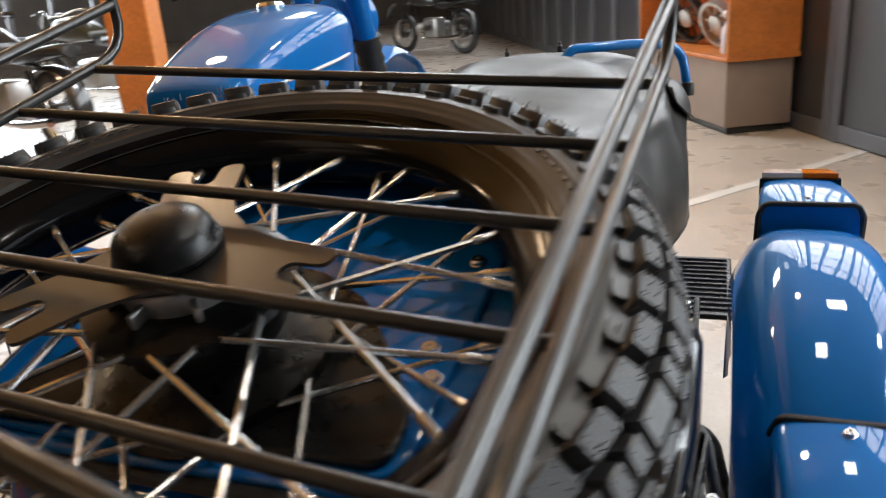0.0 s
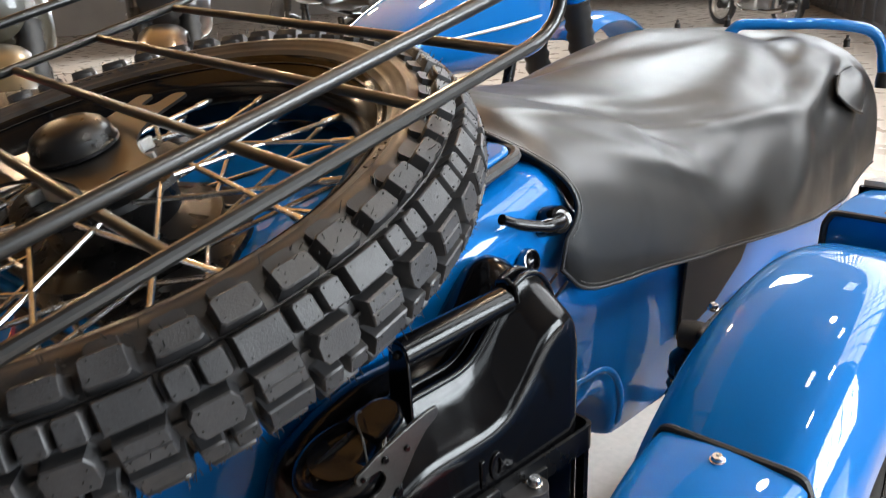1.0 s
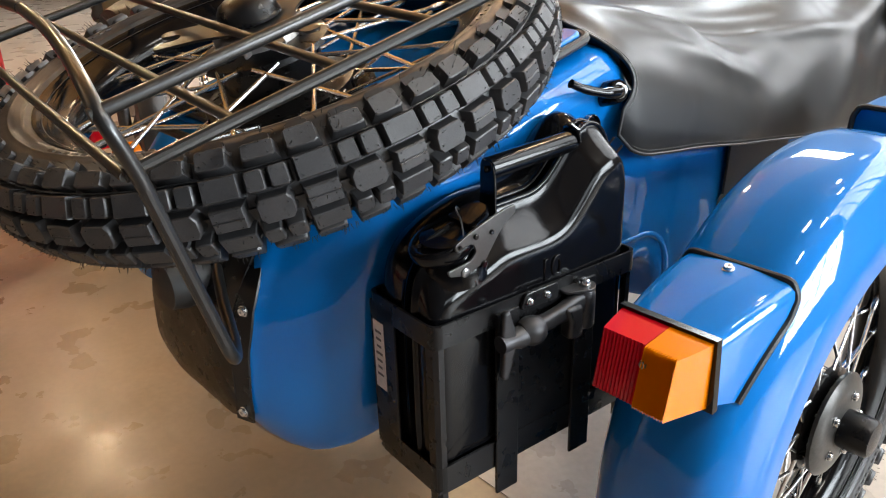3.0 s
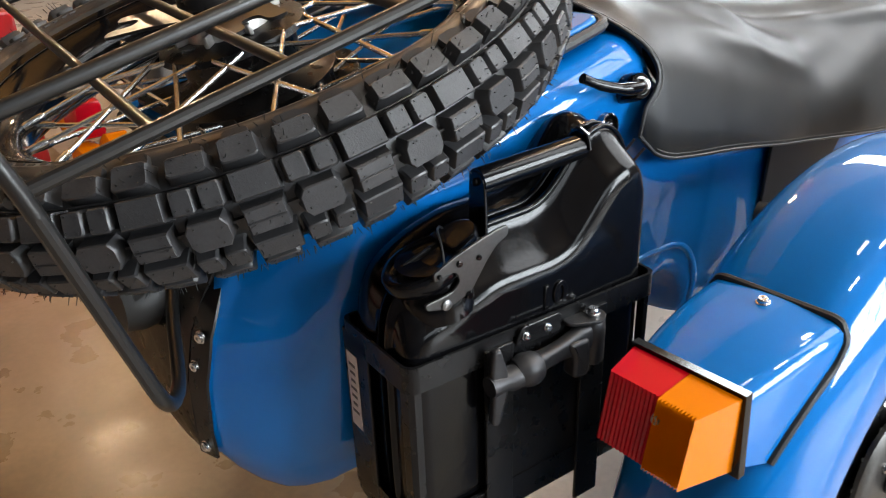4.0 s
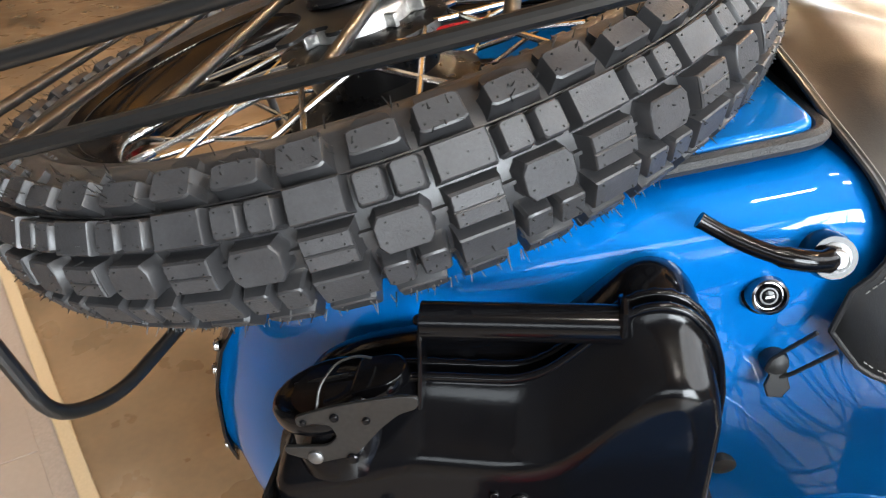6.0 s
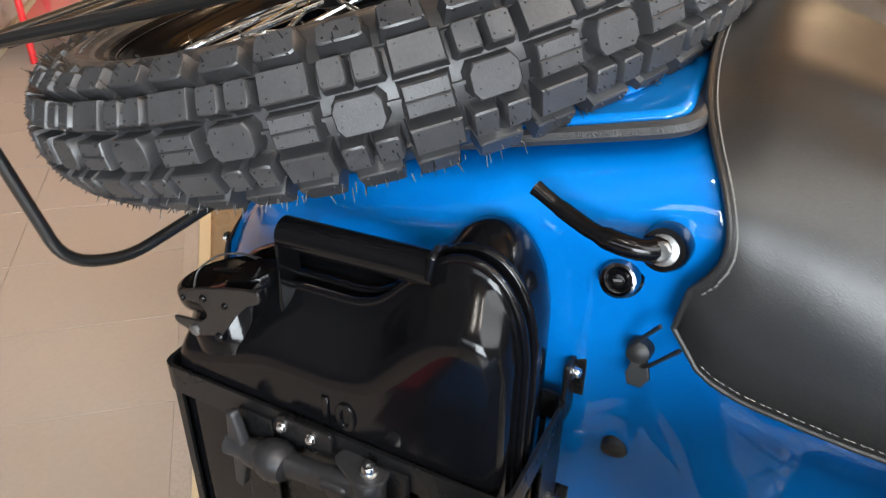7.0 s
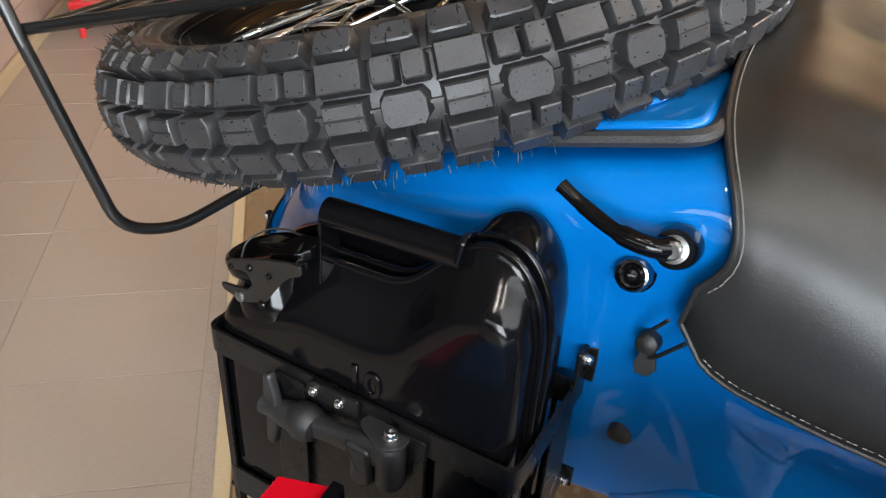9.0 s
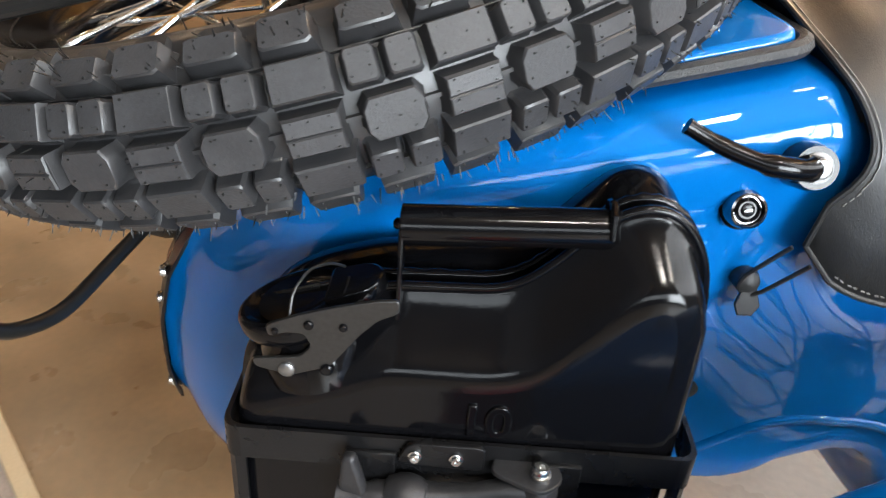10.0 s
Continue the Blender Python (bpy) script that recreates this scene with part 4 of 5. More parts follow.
# mounting ears
for z, rise in ((HZ1 + 0.022, 0.036), (HZ0 + 0.083, 0.0)):
    ear_line = rounded_outline([(-0.012, -0.012 - rise), (0.012, -0.012 - rise), (0.012, 0.010), (-0.012, 0.012)], 0.004)
    ear = put("mounting_ear", Geo().prism(ear_line, 0.004, 0.001, axis_pose((-HX - 0.006, HY1 - 0.002, z), (0, 1, 0), (-1, 0, 0))).mesh("mounting_ear", SATIN_BLACK), holder)
    put("ear_flange", Geo().box(0.004, 0.012, 0.022 + rise * 0.5, 0.001, pose(-HX - 0.014, HY1 + 0.004, z - rise * 0.2)).mesh("ear_flange", SATIN_BLACK), ear)
    bolt("ear_bolt", ear, (-HX - 0.006, HY1 + 0.002, z), (0.1, 1, 0.1), 0.0045, 0.006, STEEL, "bright steel bolt")
# latch on the outer face
latch = put("latch_plate", Geo().prism(rounded_outline([(-0.030, -0.008), (0.026, -0.010), (0.026, 0.010), (-0.022, 0.010)], 0.006), 0.004, 0.001, axis_pose((HX + 0.003, -0.012, HZ1 - 0.008), (1, 0, 0), (0, 1, 0))).mesh("latch_plate", SATIN_BLACK), holder, "black latch plate")
for y in (-0.030, -0.004):
    bolt("plate_screw", latch, (HX + 0.007, y, HZ1 - 0.008), (1, 0, 0), 0.0035, 0.004, STEEL, "bright screw")
put("latch_post", Geo().lathe([(0.010, -0.052), (0.0125, -0.048), (0.0125, -0.012), (0.0115, -0.006), (0.010, -0.004)], 22, pose(HX + 0.013, 0.049, HZ1 - 0.010)).mesh("latch_post", GREY_CAST), latch, "grey cast pivot")
put("post_washer", Geo().prism(rounded_outline([(-0.030, -0.012), (0.006, -0.016), (0.016, 0.0), (0.006, 0.016), (-0.030, 0.012)], 0.008), 0.0035, 0.001, pose(HX + 0.011, 0.049, HZ1 - 0.0145, 0, 0, 70)).mesh("post_washer", GREY_CAST), latch)
bolt("latch_bolt", latch, (HX + 0.013, 0.049, HZ1 - 0.011), (0, 0, 1), 0.0055, 0.008, STEEL, "bright steel bolt")
arm_rings = []
for y, z, h, d in ((0.050, -0.030, 0.015, 0.009), (0.030, -0.031, 0.014, 0.008), (0.008, -0.034, 0.010, 0.007), (-0.012, -0.036, 0.009, 0.0075), (-0.024, -0.037, 0.010, 0.009)):
    arm_rings.append([(HX + 0.014 + d * math.copysign(abs(math.cos(a)) ** 0.6, math.cos(a)), y, HZ1 + z + h * math.copysign(abs(math.sin(a)) ** 0.6, math.sin(a))) for a in [2 * math.pi * k / 20 for k in range(20)]])
put("latch_arm", Geo().loft(arm_rings).mesh("latch_arm", GREY_CAST, sharp=60), latch, "grey cast latch arm")
put("latch_lug", Geo().prism(rounded_outline([(-0.014, 0.006), (0.012, 0.006), (0.014, -0.030), (0.008, -0.036), (-0.008, -0.034), (-0.006, -0.012)], 0.006), 0.018, 0.004, axis_pose((HX + 0.007, 0.024, HZ1 - 0.032), (1, 0, 0), (0, 1, 0)), 3).mesh("latch_lug", GREY_CAST), latch)
put("ball_joint", Geo().lathe([(0.005, -0.016), (0.012, -0.013), (0.0155, -0.006), (0.0165, 0.0), (0.0155, 0.007), (0.012, 0.013), (0.005, 0.015)], 22, axis_pose((HX + 0.015, -0.034, HZ1 - 0.038), (0.15, 1, 0))).mesh("ball_joint", GREY_CAST), latch)
nut = put("wing_nut", Geo().lathe([(0.010, -0.016), (0.009, 0.0), (0.012, 0.008), (0.012, 0.016)], 18, axis_pose((HX + 0.015, -0.062, HZ1 - 0.040), (0, 1, 0))).mesh("wing_nut", GREY_CAST), latch, "cast grey wing nut")
put("wing", Geo().prism(rounded_outline([(-0.006, 0.034), (0.002, 0.036), (0.010, 0.008), (0.010, -0.010), (0.001, -0.046), (-0.008, -0.044), (-0.006, -0.012), (-0.008, 0.010)], 0.006), 0.009, 0.003, axis_pose((HX + 0.0105, -0.068, HZ1 - 0.038), (1, -0.15, 0), (0, 1, 0)), 3).mesh("wing", GREY_CAST), nut)

# ---- fender, lamps and wheel of the sidecar ----
WX, WY, WZ, FR = 0.481, 0.517, 0.338, 0.400
fender = thing("sidecar_fender", "glossy blue rounded mudguard over the sidecar wheel", "mudguard")


def fender_point(a, u, r=FR):
    """a: degrees from straight up, to the rear; u: across, -1 to 1."""
    drop = 0.055 * abs(u) ** 4.5 + 0.004 * u * u
    rr = r - drop
    return Vector((WX + (0.086 if u > 0 else 0.095) * u, WY - rr * math.sin(radians(a)), WZ + rr * math.cos(radians(a))))


rings = []
for k in range(61):
    a = -78 + 186 * k / 60
    us = [-1 + 2 * j / 24 for j in range(25)]
    outer = [fender_point(a, u) for u in us]
    skirt_r = [fender_point(a, 1, FR - s) + Vector((0.004, 0, 0)) for s in (0.010, 0.03, 0.05)]
    skirt_l = [fender_point(a, -1, FR - s) + Vector((-0.004, 0, 0)) for s in (0.05, 0.03, 0.010)]
    inner = [fender_point(a, u * 0.96, FR - 0.006) for u in reversed(us)]
    rings.append(skirt_l + outer + skirt_r + [fender_point(a, 0.96, FR - 0.05)] + inner + [fender_point(a, -0.96, FR - 0.05)])
put("mudguard", Geo().loft(rings).mesh("mudguard", BLUE, sharp=60), fender)


def lamp_housing(name, front):
    """A blue box that carries a two-colour lamp, on the mudguard; front: on its leading side."""
    s = -1 if front else 1
    if front:
        base, back, zb, zt, zs = 0.690, 0.800, 0.738, 0.744, 0.62
    else:
        base, back, zb, zt, zs = 0.263, 0.148, 0.647, 0.623, 0.549
    xi, xo = 0.420, 0.534
    g = Geo()

    def section(x0, x1, y, low0, low1, top, dome):
        pts = [(x0, low0), (x0, top - 0.016), (x0 + 0.002, top - 0.007), (x0 + 0.007, top - 0.002), (x0 + 0.014, top)]
        pts += [(x0 + 0.014 + (x1 - x0 - 0.028) * k / 6, top + dome * math.sin(math.pi * k / 6)) for k in range(1, 6)]
        pts += [(x1 - 0.014, top), (x1 - 0.007, top - 0.002), (x1 - 0.002, top - 0.007), (x1, top - 0.016), (x1, low1)]
        return [(x, y, z) for x, z in pts]

    secs = []
    for k in range(9):
        q = k / 8
        belly = 0.0035 * math.sin(math.pi * q)
        secs.append(section(xi - 0.004 + 0.007 * q - belly * 0.5, xo + 0.015 - 0.017 * q + belly * 0.5, base + (back - base) * q, zb - 0.10 + (zs - zb + 0.10) * q, zb - 0.13 + (zs - zb + 0.13) * q, zb + (zt - zb) * q + belly, 0.004 * (1 - 0.4 * q)))
    g.loft(secs)
    r0 = [secs[0][k] for k in (0, 1, 3, 4, 10, 11, 13, 14)]
    h = put(name, g.mesh(name, BLUE, sharp=60), fender, "blue lamp housing")
    edge = [(p[0], p[1] + 0.003 * s, p[2] + 0.002) for p in r0]
    edge[0] = (edge[0][0] - 0.002, edge[0][1], edge[0][2])
    # down the outer side it follows the joint with the mudguard
    edge.pop()
    for k in range(1, 8):
        q = 0.1 * k
        x, y = xo + 0.015 - 0.017 * q + 0.00175 * math.sin(math.pi * q), base + (back - base) * q
        u = (x - WX) / 0.086
        rr = FR - 0.055 * abs(u) ** 4.5 - 0.004 * u * u
        edge.append((x + 0.001, y + 0.002 * s, WZ + math.sqrt(rr * rr - (WY - y) ** 2) + 0.001))
    put("rubber_seal", Geo().tube(edge, 0.0042, 8, round_off=0.006).mesh("rubber_seal", BLACK_RUBBER), h, "black rubber seal")
    y0 = back
    gm = Geo().loft([[(xi + 0.001, y0, zs - 0.004), (xi + 0.001, y0, zt + 0.003), (xo - 0.001, y0, zt + 0.003), (xo + 0.003, y0, zs - 0.004)], [(xi + 0.001, y0 - 0.009 * s, zs - 0.004), (xi + 0.001, y0 - 0.009 * s, zt + 0.003), (xo - 0.001, y0 - 0.009 * s, zt + 0.003), (xo + 0.003, y0 - 0.009 * s, zs - 0.004)]])
    put("lens_gasket", gm.mesh("lens_gasket", GLOSS_BLACK, sharp=30), h, "black rubber gasket")
    xm = 0.5 * (xi + xo) + 0.004
    depth, lean = 0.054, 0.014
    ya, yb = y0 - 0.009 * s, y0 - (0.009 + depth) * s
    zb_, zt_ = zs, zt + (0.010 if front else -0.001)
    for nm, x0, x1, mat, lab in (("inner_lens", xi + 0.004, xm, WHITE_LENS if front else RED_LENS, "white lens" if front else "ribbed red tail light lens"), ("outer_lens", xm + 0.0008, xo - 0.004, ORANGE_LENS, "ribbed orange indicator lens")):
        outer = nm == "outer_lens"
        left = [(x0, ya), (x0 + (0 if outer else 0.007), yb)]
        right = [(x1, ya), (x1 - (0.010 if outer else 0), yb)]
        prof = [left[0], left[1], right[1], right[0]]
        g = Geo()
        n = 12
        pts = [left[0]]
        for k in range(n * 4 + 1):
            f_ = k / (n * 4)
            bump = (0.0030 if outer else 0.0008) * (1 - math.cos(2 * math.pi * f_ * n)) * s
            pts.append((left[1][0] + (right[1][0] - left[1][0]) * f_, yb - bump))
        pts.append(right[0])
        r_low = [(x, y, zb_ + (0.006 if abs(y - ya) > 0.02 else 0)) for x, y in pts]
        r_top = [(x, y + (lean * s if abs(y - ya) > 0.02 else 0), zt_ - (0.004 if abs(y - ya) > 0.02 else 0)) for x, y in pts]
        g.loft([r_low, r_top])
        put(nm, g.mesh(nm, mat, sharp=30), h, lab)
    bolt("lens_screw", h, (xm + 0.003, yb + 0.010 * s, zb_ + 0.68 * (zt_ - zb_)), (0, -s, 0.2), 0.0042, 0.005, DULL_STEEL, "small dull screw")
    bolt("housing_screw", h, (0.480, base - 0.016 * s, zb + 0.001), (0, -0.15 * s, 1), 0.0052, 0.006, STEEL, "bright steel screw")
    return h


lamp_housing("rear_lamp_housing", False)
lamp_housing("front_lamp_housing", True)
side_wheel = copy_thing(spare, pose(WX, WY, WZ, 0, 90, 0) @ pose(0, 0, 0, 0, 0, 11))
side_wheel.name = "mounted_wheel"
tagged(side_wheel, "spoked sidecar wheel with a knobbly tyre under the mudguard", "wheel")
axle = thing("hub_cover", "black round axle cover on a grey hub flange", "hub cover", axis_pose((WX + 0.05, WY, WZ), (1, 0, 0), (0, 1, 0)))
put("flange", Geo().lathe([(0.026, -0.012), (0.076, -0.006), (0.078, 0.0), (0.072, 0.005), (0.058, 0.009), (0.026, 0.011)], 32).mesh("flange", DARK), axle)
put("cup", Geo().lathe([(0.028, 0.006), (0.028, 0.046), (0.025, 0.051), (0.010, 0.053)], 32).mesh("cup", SATIN_BLACK), axle)
for k in range(5):
    a = 2 * math.pi * k / 5
    bolt("flange_bolt", axle, (0.047 * math.cos(a), 0.047 * math.sin(a), 0.009), (0, 0, 1), 0.006, 0.007, STEEL, "bright steel bolt")

# ---- tonneau cover ----
COV_TOP = [(0.315, 0.893), (0.36, 0.905), (0.45, 0.895), (0.62, 0.868), (0.85, 0.872), (1.05, 0.900), (1.20, 0.915), (1.32, 0.900)]
COV_HALF = [(0.315, 0.266), (0.36, 0.278), (0.6, 0.290), (0.9, 0.305), (1.2, 0.305), (1.40, 0.29)]
COV_REAR = [(0.0, 0.315), (0.3, 0.313), (0.5, 0.318), (0.65, 0.328), (0.8, 0.342), (0.9, 0.349), (0.95, 0.345), (1.0, 0.329)]
COV_LOW = [(0.329, 0.742), (0.345, 0.722), (0.37, 0.710), (0.40, 0.705), (0.5, 0.694), (0.67, 0.667), (0.9, 0.64), (1.15, 0.615), (1.40, 0.64)]


FULL = [(0.0, 0.46), (0.10, 0.55), (0.38, 0.95), (0.60, 0.72), (0.80, 0.58), (1.0, 0.55)]
ROUND = [(0.0, 0.85), (0.08, 0.80), (0.25, 0.58), (0.45, 0.54), (0.7, 0.62), (1.0, 0.72)]
# folds: start, end (across, along), width, height
FOLDS = [((-0.02, 0.10), (0.24, 0.27), 0.050, -0.020), ((0.36, 0.06), (0.52, 0.30), 0.028, 0.009), ((0.30, 0.20), (0.62, 0.22), 0.022, 0.006),
         ((0.12, 0.91), (0.46, 0.66), 0.050, -0.026), ((0.50, 0.80), (0.44, 0.62), 0.045, -0.018),
         ((0.10, 0.05), (0.42, 0.42), 0.016, 0.007), ((0.42, 0.42), (0.62, 0.66), 0.018, 0.008),
         ((-0.05, 0.10), (0.30, 0.50), 0.014, -0.005), ((-0.25, 0.35), (0.12, 0.88), 0.030, -0.014),
         ((-0.05, 0.40), (0.10, 0.86), 0.022, 0.010), ((0.62, 0.92), (0.86, 0.80), 0.030, 0.016),
         ((0.74, 0.97), (0.93, 0.74), 0.026, -0.014), ((0.55, 0.92), (0.76, 0.66), 0.022, -0.012),
         ((0.68, 0.30), (0.60, 0.10), 0.030, 0.008), ((0.60, 0.45), (0.80, 0.30), 0.040, -0.010),
         ((0.70, 0.62), (0.97, 0.50), 0.028, 0.008), ((0.20, 0.30), (0.55, 0.36), 0.060, -0.012),
         ((-0.5, 0.2), (-0.3, 0.8), 0.040, -0.015), ((-0.75, 0.5), (-0.5, 0.95), 0.03, 0.012)]


def fold_height(u, v):
    h = 0.0
    for (u0, v0), (u1, v1), w, a in FOLDS:
        px, py, dx, dy = (u - u0) * 0.40, (v - v0) * 1.03, (u1 - u0) * 0.40, (v1 - v0) * 1.03
        ln = math.hypot(dx, dy)
        q = (px * dx + py * dy) / (ln * ln)
        d = (px * dy - py * dx) / ln
        end = max(0.0, -q, q - 1) * ln
        width = w * (0.75 + 0.5 * min(max(q, 0), 1))
        h += 0.85 * a * math.exp(-(d / width) ** 2) * math.exp(-(end / (1.4 * w)) ** 2) * (0.55 + 0.45 * math.sin(math.pi * min(max(q, 0.02), 0.98)))
    return h


def cover_point(u, v):
    """u: -1 to 1 across; v: 0 to 1 from rear to front."""
    s = abs(u)
    y = 0.318 + v * 1.03
    # the rear edge bows forward at mid-height, the front edge runs ahead at the sides
    y += (1 - v) * (smooth(s, COV_REAR) - 0.318) + v * 0.06 * s
    top, half, low = smooth(y, COV_TOP), smooth(y, COV_HALF), smooth(0.329 + v * 1.07, COV_LOW)
    ang = s * math.pi / 2
    x = half * math.sin(ang) ** smooth(v, ROUND)
    z = low + (top - low) * max(0.0, math.cos(ang)) ** smooth(v, FULL)
    free = min(1.0, v * 9) * min(1.0, (1 - v) * 14)
    sag = 0.016 * math.exp(-((v - 0.42) / 0.17) ** 2) * math.exp(-((s - 0.35) / 0.3) ** 2)
    wob = noise.noise(Vector((u * 2.2, v * 5, 0.3))) * 0.008 + noise.noise(Vector((u * 4 + v * 2, v * 8, 2.3))) * 0.003
    h = free * (fold_height(u, v) + wob) - sag
    n = Vector((math.copysign(math.sin(ang), u), 0, math.cos(ang)))
    p = Vector((math.copysign(x, u), y, z)) + n * h
    if s > 0.7:
        p.x += math.copysign(0.009 * math.sin(v * 17 + 1) * (s - 0.7), u)
    return p


cover = thing("tonneau_cover", "black vinyl cover buttoned over the sidecar seat, softly creased", "tonneau cover")
NU, NV = 96, 110
grid = [[cover_point(-1 + 2 * i / NU, j / NV) for i in range(NU + 1)] for j in range(NV + 1)]
vs = [p for row in grid for p in row] + [p + Vector((-0.003 * (1 if p.x > 0 else -1), 0.001, -0.003)) for row in grid for p in row]
W1, off = NU + 1, (NU + 1) * (NV + 1)
fs = []
for j in range(NV):
    for i in range(NU):
        a, b, c, d = j * W1 + i, j * W1 + i + 1, (j + 1) * W1 + i + 1, (j + 1) * W1 + i
        fs += [(a, b, c, d), (a + off, d + off, c + off, b + off)]
ring = [i for i in range(NU)] + [j * W1 + NU for j in range(NV)] + [NV * W1 + i for i in range(NU, 0, -1)] + [j * W1 for j in range(NV, 0, -1)]
fs += [(b, a, a + off, b + off) for a, b in zip(ring, ring[1:] + ring[:1])]
put("sheet", mesh_of("sheet", vs, fs, VINYL, True, 70), cover)
back_a = [grid[0][i] + Vector((0, 0.004, -0.002)) for i in range(12, NU - 11)]
back_b = [Vector((p.x * 0.985, p.y + 0.020, p.z - 0.060 - 0.02 * (1 - abs(p.x) / 0.26))) for p in back_a]
back_c = [Vector((p.x * 0.97, p.y + 0.030, p.z)) for p in back_b]
back_d = [p + Vector((0, 0.03, 0)) for p in back_a]
put("backrest_edge", Geo().loft([[a, b, c, d] for a, b, c, d in zip(back_a, back_b, back_c, back_d)]).mesh("backrest_edge", VINYL, sharp=50), cover, "black padded edge under the cover")
hem = [grid[0][i] for i in range(NU + 1)]
hem_r = [grid[j][NU] for j in range(NV + 1)]
put("hem", Geo().tube(hem, 0.0022, 8).mesh("hem", VINYL), cover)
put("hem", Geo().tube(hem_r, 0.0020, 8).mesh("hem", VINYL), cover)

# front of the sidecar: grab bar, cowl, cover details
bar = thing("grab_bar", "blue tubular grab bar at the front of the cover", "grab bar")
put("tube", Geo().tube([(0.045, 1.23, 0.895), (0.060, 1.24, 0.915), (0.20, 1.34, 0.912), (0.275, 1.40, 0.895), (0.290, 1.405, 0.800)], 0.0105, 14, round_off=0.05).mesh("tube", BLUE), bar)
put("socket", Geo().lathe([(0.014, -0.012), (0.015, 0.0), (0.014, 0.016), (0.009, 0.02)], 18, pose(0.290, 1.405, 0.80)).mesh("socket", BLACK_RUBBER), bar)
for x, y, z in ((-0.24, 1.33, 0.862), (-0.10, 1.31, 0.905), (0.03, 1.26, 0.918), (0.235, 1.33, 0.880)):
    put("cover_stud", Geo().lathe([(0.006, -0.01), (0.006, 0.004), (0.003, 0.006), (0.003, 0.012), (0.001, 0.0125)], 10, pose(x, y, z)).mesh("cover_stud", BLACK_RUBBER), cover, "small black cover stud")
# small corner flap lying on the sheet
flap_rows = []
for a in range(9):
    row = []
    for b in range(13):
        u, v = 0.60 + 0.20 * a / 8, 0.775 + 0.13 * b / 12
        # rounded rear end
        v = max(v, 0.775 + 0.045 * abs(2 * a / 8 - 1) ** 3)
        n = (cover_point(u + 0.01, v) - cover_point(u - 0.01, v)).cross(cover_point(u, v + 0.01) - cover_point(u, v - 0.01)).normalized()
        row.append(cover_point(u, v) + n * (0.006 + 0.007 * (1 - b / 12) ** 2))
    flap_rows.append(row)
flap = Geo()
flap.loft([r + [p - Vector((0.0015, 0, 0.003)) for p in reversed(r)] for r in flap_rows])
put("corner_flap", flap.mesh("corner_flap", VINYL, sharp=60), cover, "small vinyl corner flap")
put("flap_edge", Geo().tube([flap_rows[0][b] for b in range(12, -1, -1)] + [flap_rows[a][0] for a in range(1, 9)] + [flap_rows[8][b] for b in range(1, 13)], 0.002, 6).mesh("flap_edge", BLACK_RUBBER), cover, "black bound edge of the flap")
# stitches along the hem
stitch = Geo()
for j in range(2, NV - 1):
    p, q = grid[j][NU - 1], grid[j][NU]
    for e in (0.25, 0.65):
        a = q + (p - q).normalized() * 0.0052 + (grid[j + 1][NU] - q) * e
        d = (grid[j + 1][NU] - grid[j][NU]).normalized()
        out = Vector((0.9, 0, 0.35)) * 0.0012
        stitch.tube([a + out - d * 0.0014, a + out + d * 0.0014], 0.00040, 4)
for i in range(NU // 2, NU - 1):
    p, q = grid[1][i], grid[0][i]
    for e in (0.0, 0.33, 0.66):
        a = q.lerp(p, 0.55) + (grid[0][i + 1] - q) * e
        d = (grid[0][i + 1] - q).normalized()
        stitch.tube([a + Vector((0.0006, -0.0004, 0.0010)) - d * 0.0016, a + Vector((0.0006, -0.0004, 0.0010)) + d * 0.0016], 0.00045, 4)
tagged(put("stitching", stitch.mesh("stitching", THREAD), cover, "pale grey hem stitching"), kind="stuff")
put("elastic_loop", Geo().tube([(0.270, 0.321, 0.740), (0.254, 0.303, 0.706), (0.251, 0.302, 0.695), (0.252, 0.311, 0.688), (0.256, 0.318, 0.694), (0.273, 0.336, 0.727)], 0.0016, 8, round_off=0.004).mesh("elastic_loop", BLACK_RUBBER), cover, "black elastic loop")
# hanging black flap under the cover
put("side_flap", Geo().loft([[(0.284, 0.600, 0.690), (0.296, 0.800, 0.690), (0.292, 0.800, 0.688), (0.280, 0.600, 0.688)], [(0.276, 0.610, 0.610), (0.292, 0.755, 0.625), (0.288, 0.755, 0.623), (0.272, 0.610, 0.608)], [(0.268, 0.622, 0.545), (0.285, 0.690, 0.580), (0.281, 0.690, 0.578), (0.264, 0.622, 0.543)]]).mesh("side_flap", BLACK_RUBBER, sharp=30), cover, "hanging black vinyl flap")

# lip round the axle arch, footboard and spring between the body and the mudguard
ARCH = [(0.305, 0.452), (0.330, 0.488), (0.352, 0.522), (0.374, 0.548), (0.402, 0.562), (0.437, 0.565), (0.470, 0.556), (0.492, 0.534), (0.504, 0.498), (0.509, 0.455)]


def wall_x(y, z):
    """How far out the body's side stands at a height."""
    side = [p for p in body_ring(y)[:60] if p[0] > 0.05 and p[2] < 0.74]
    side.sort(key=lambda p: p[2])
    return lerp(z, [(p[2], p[0]) for p in side])


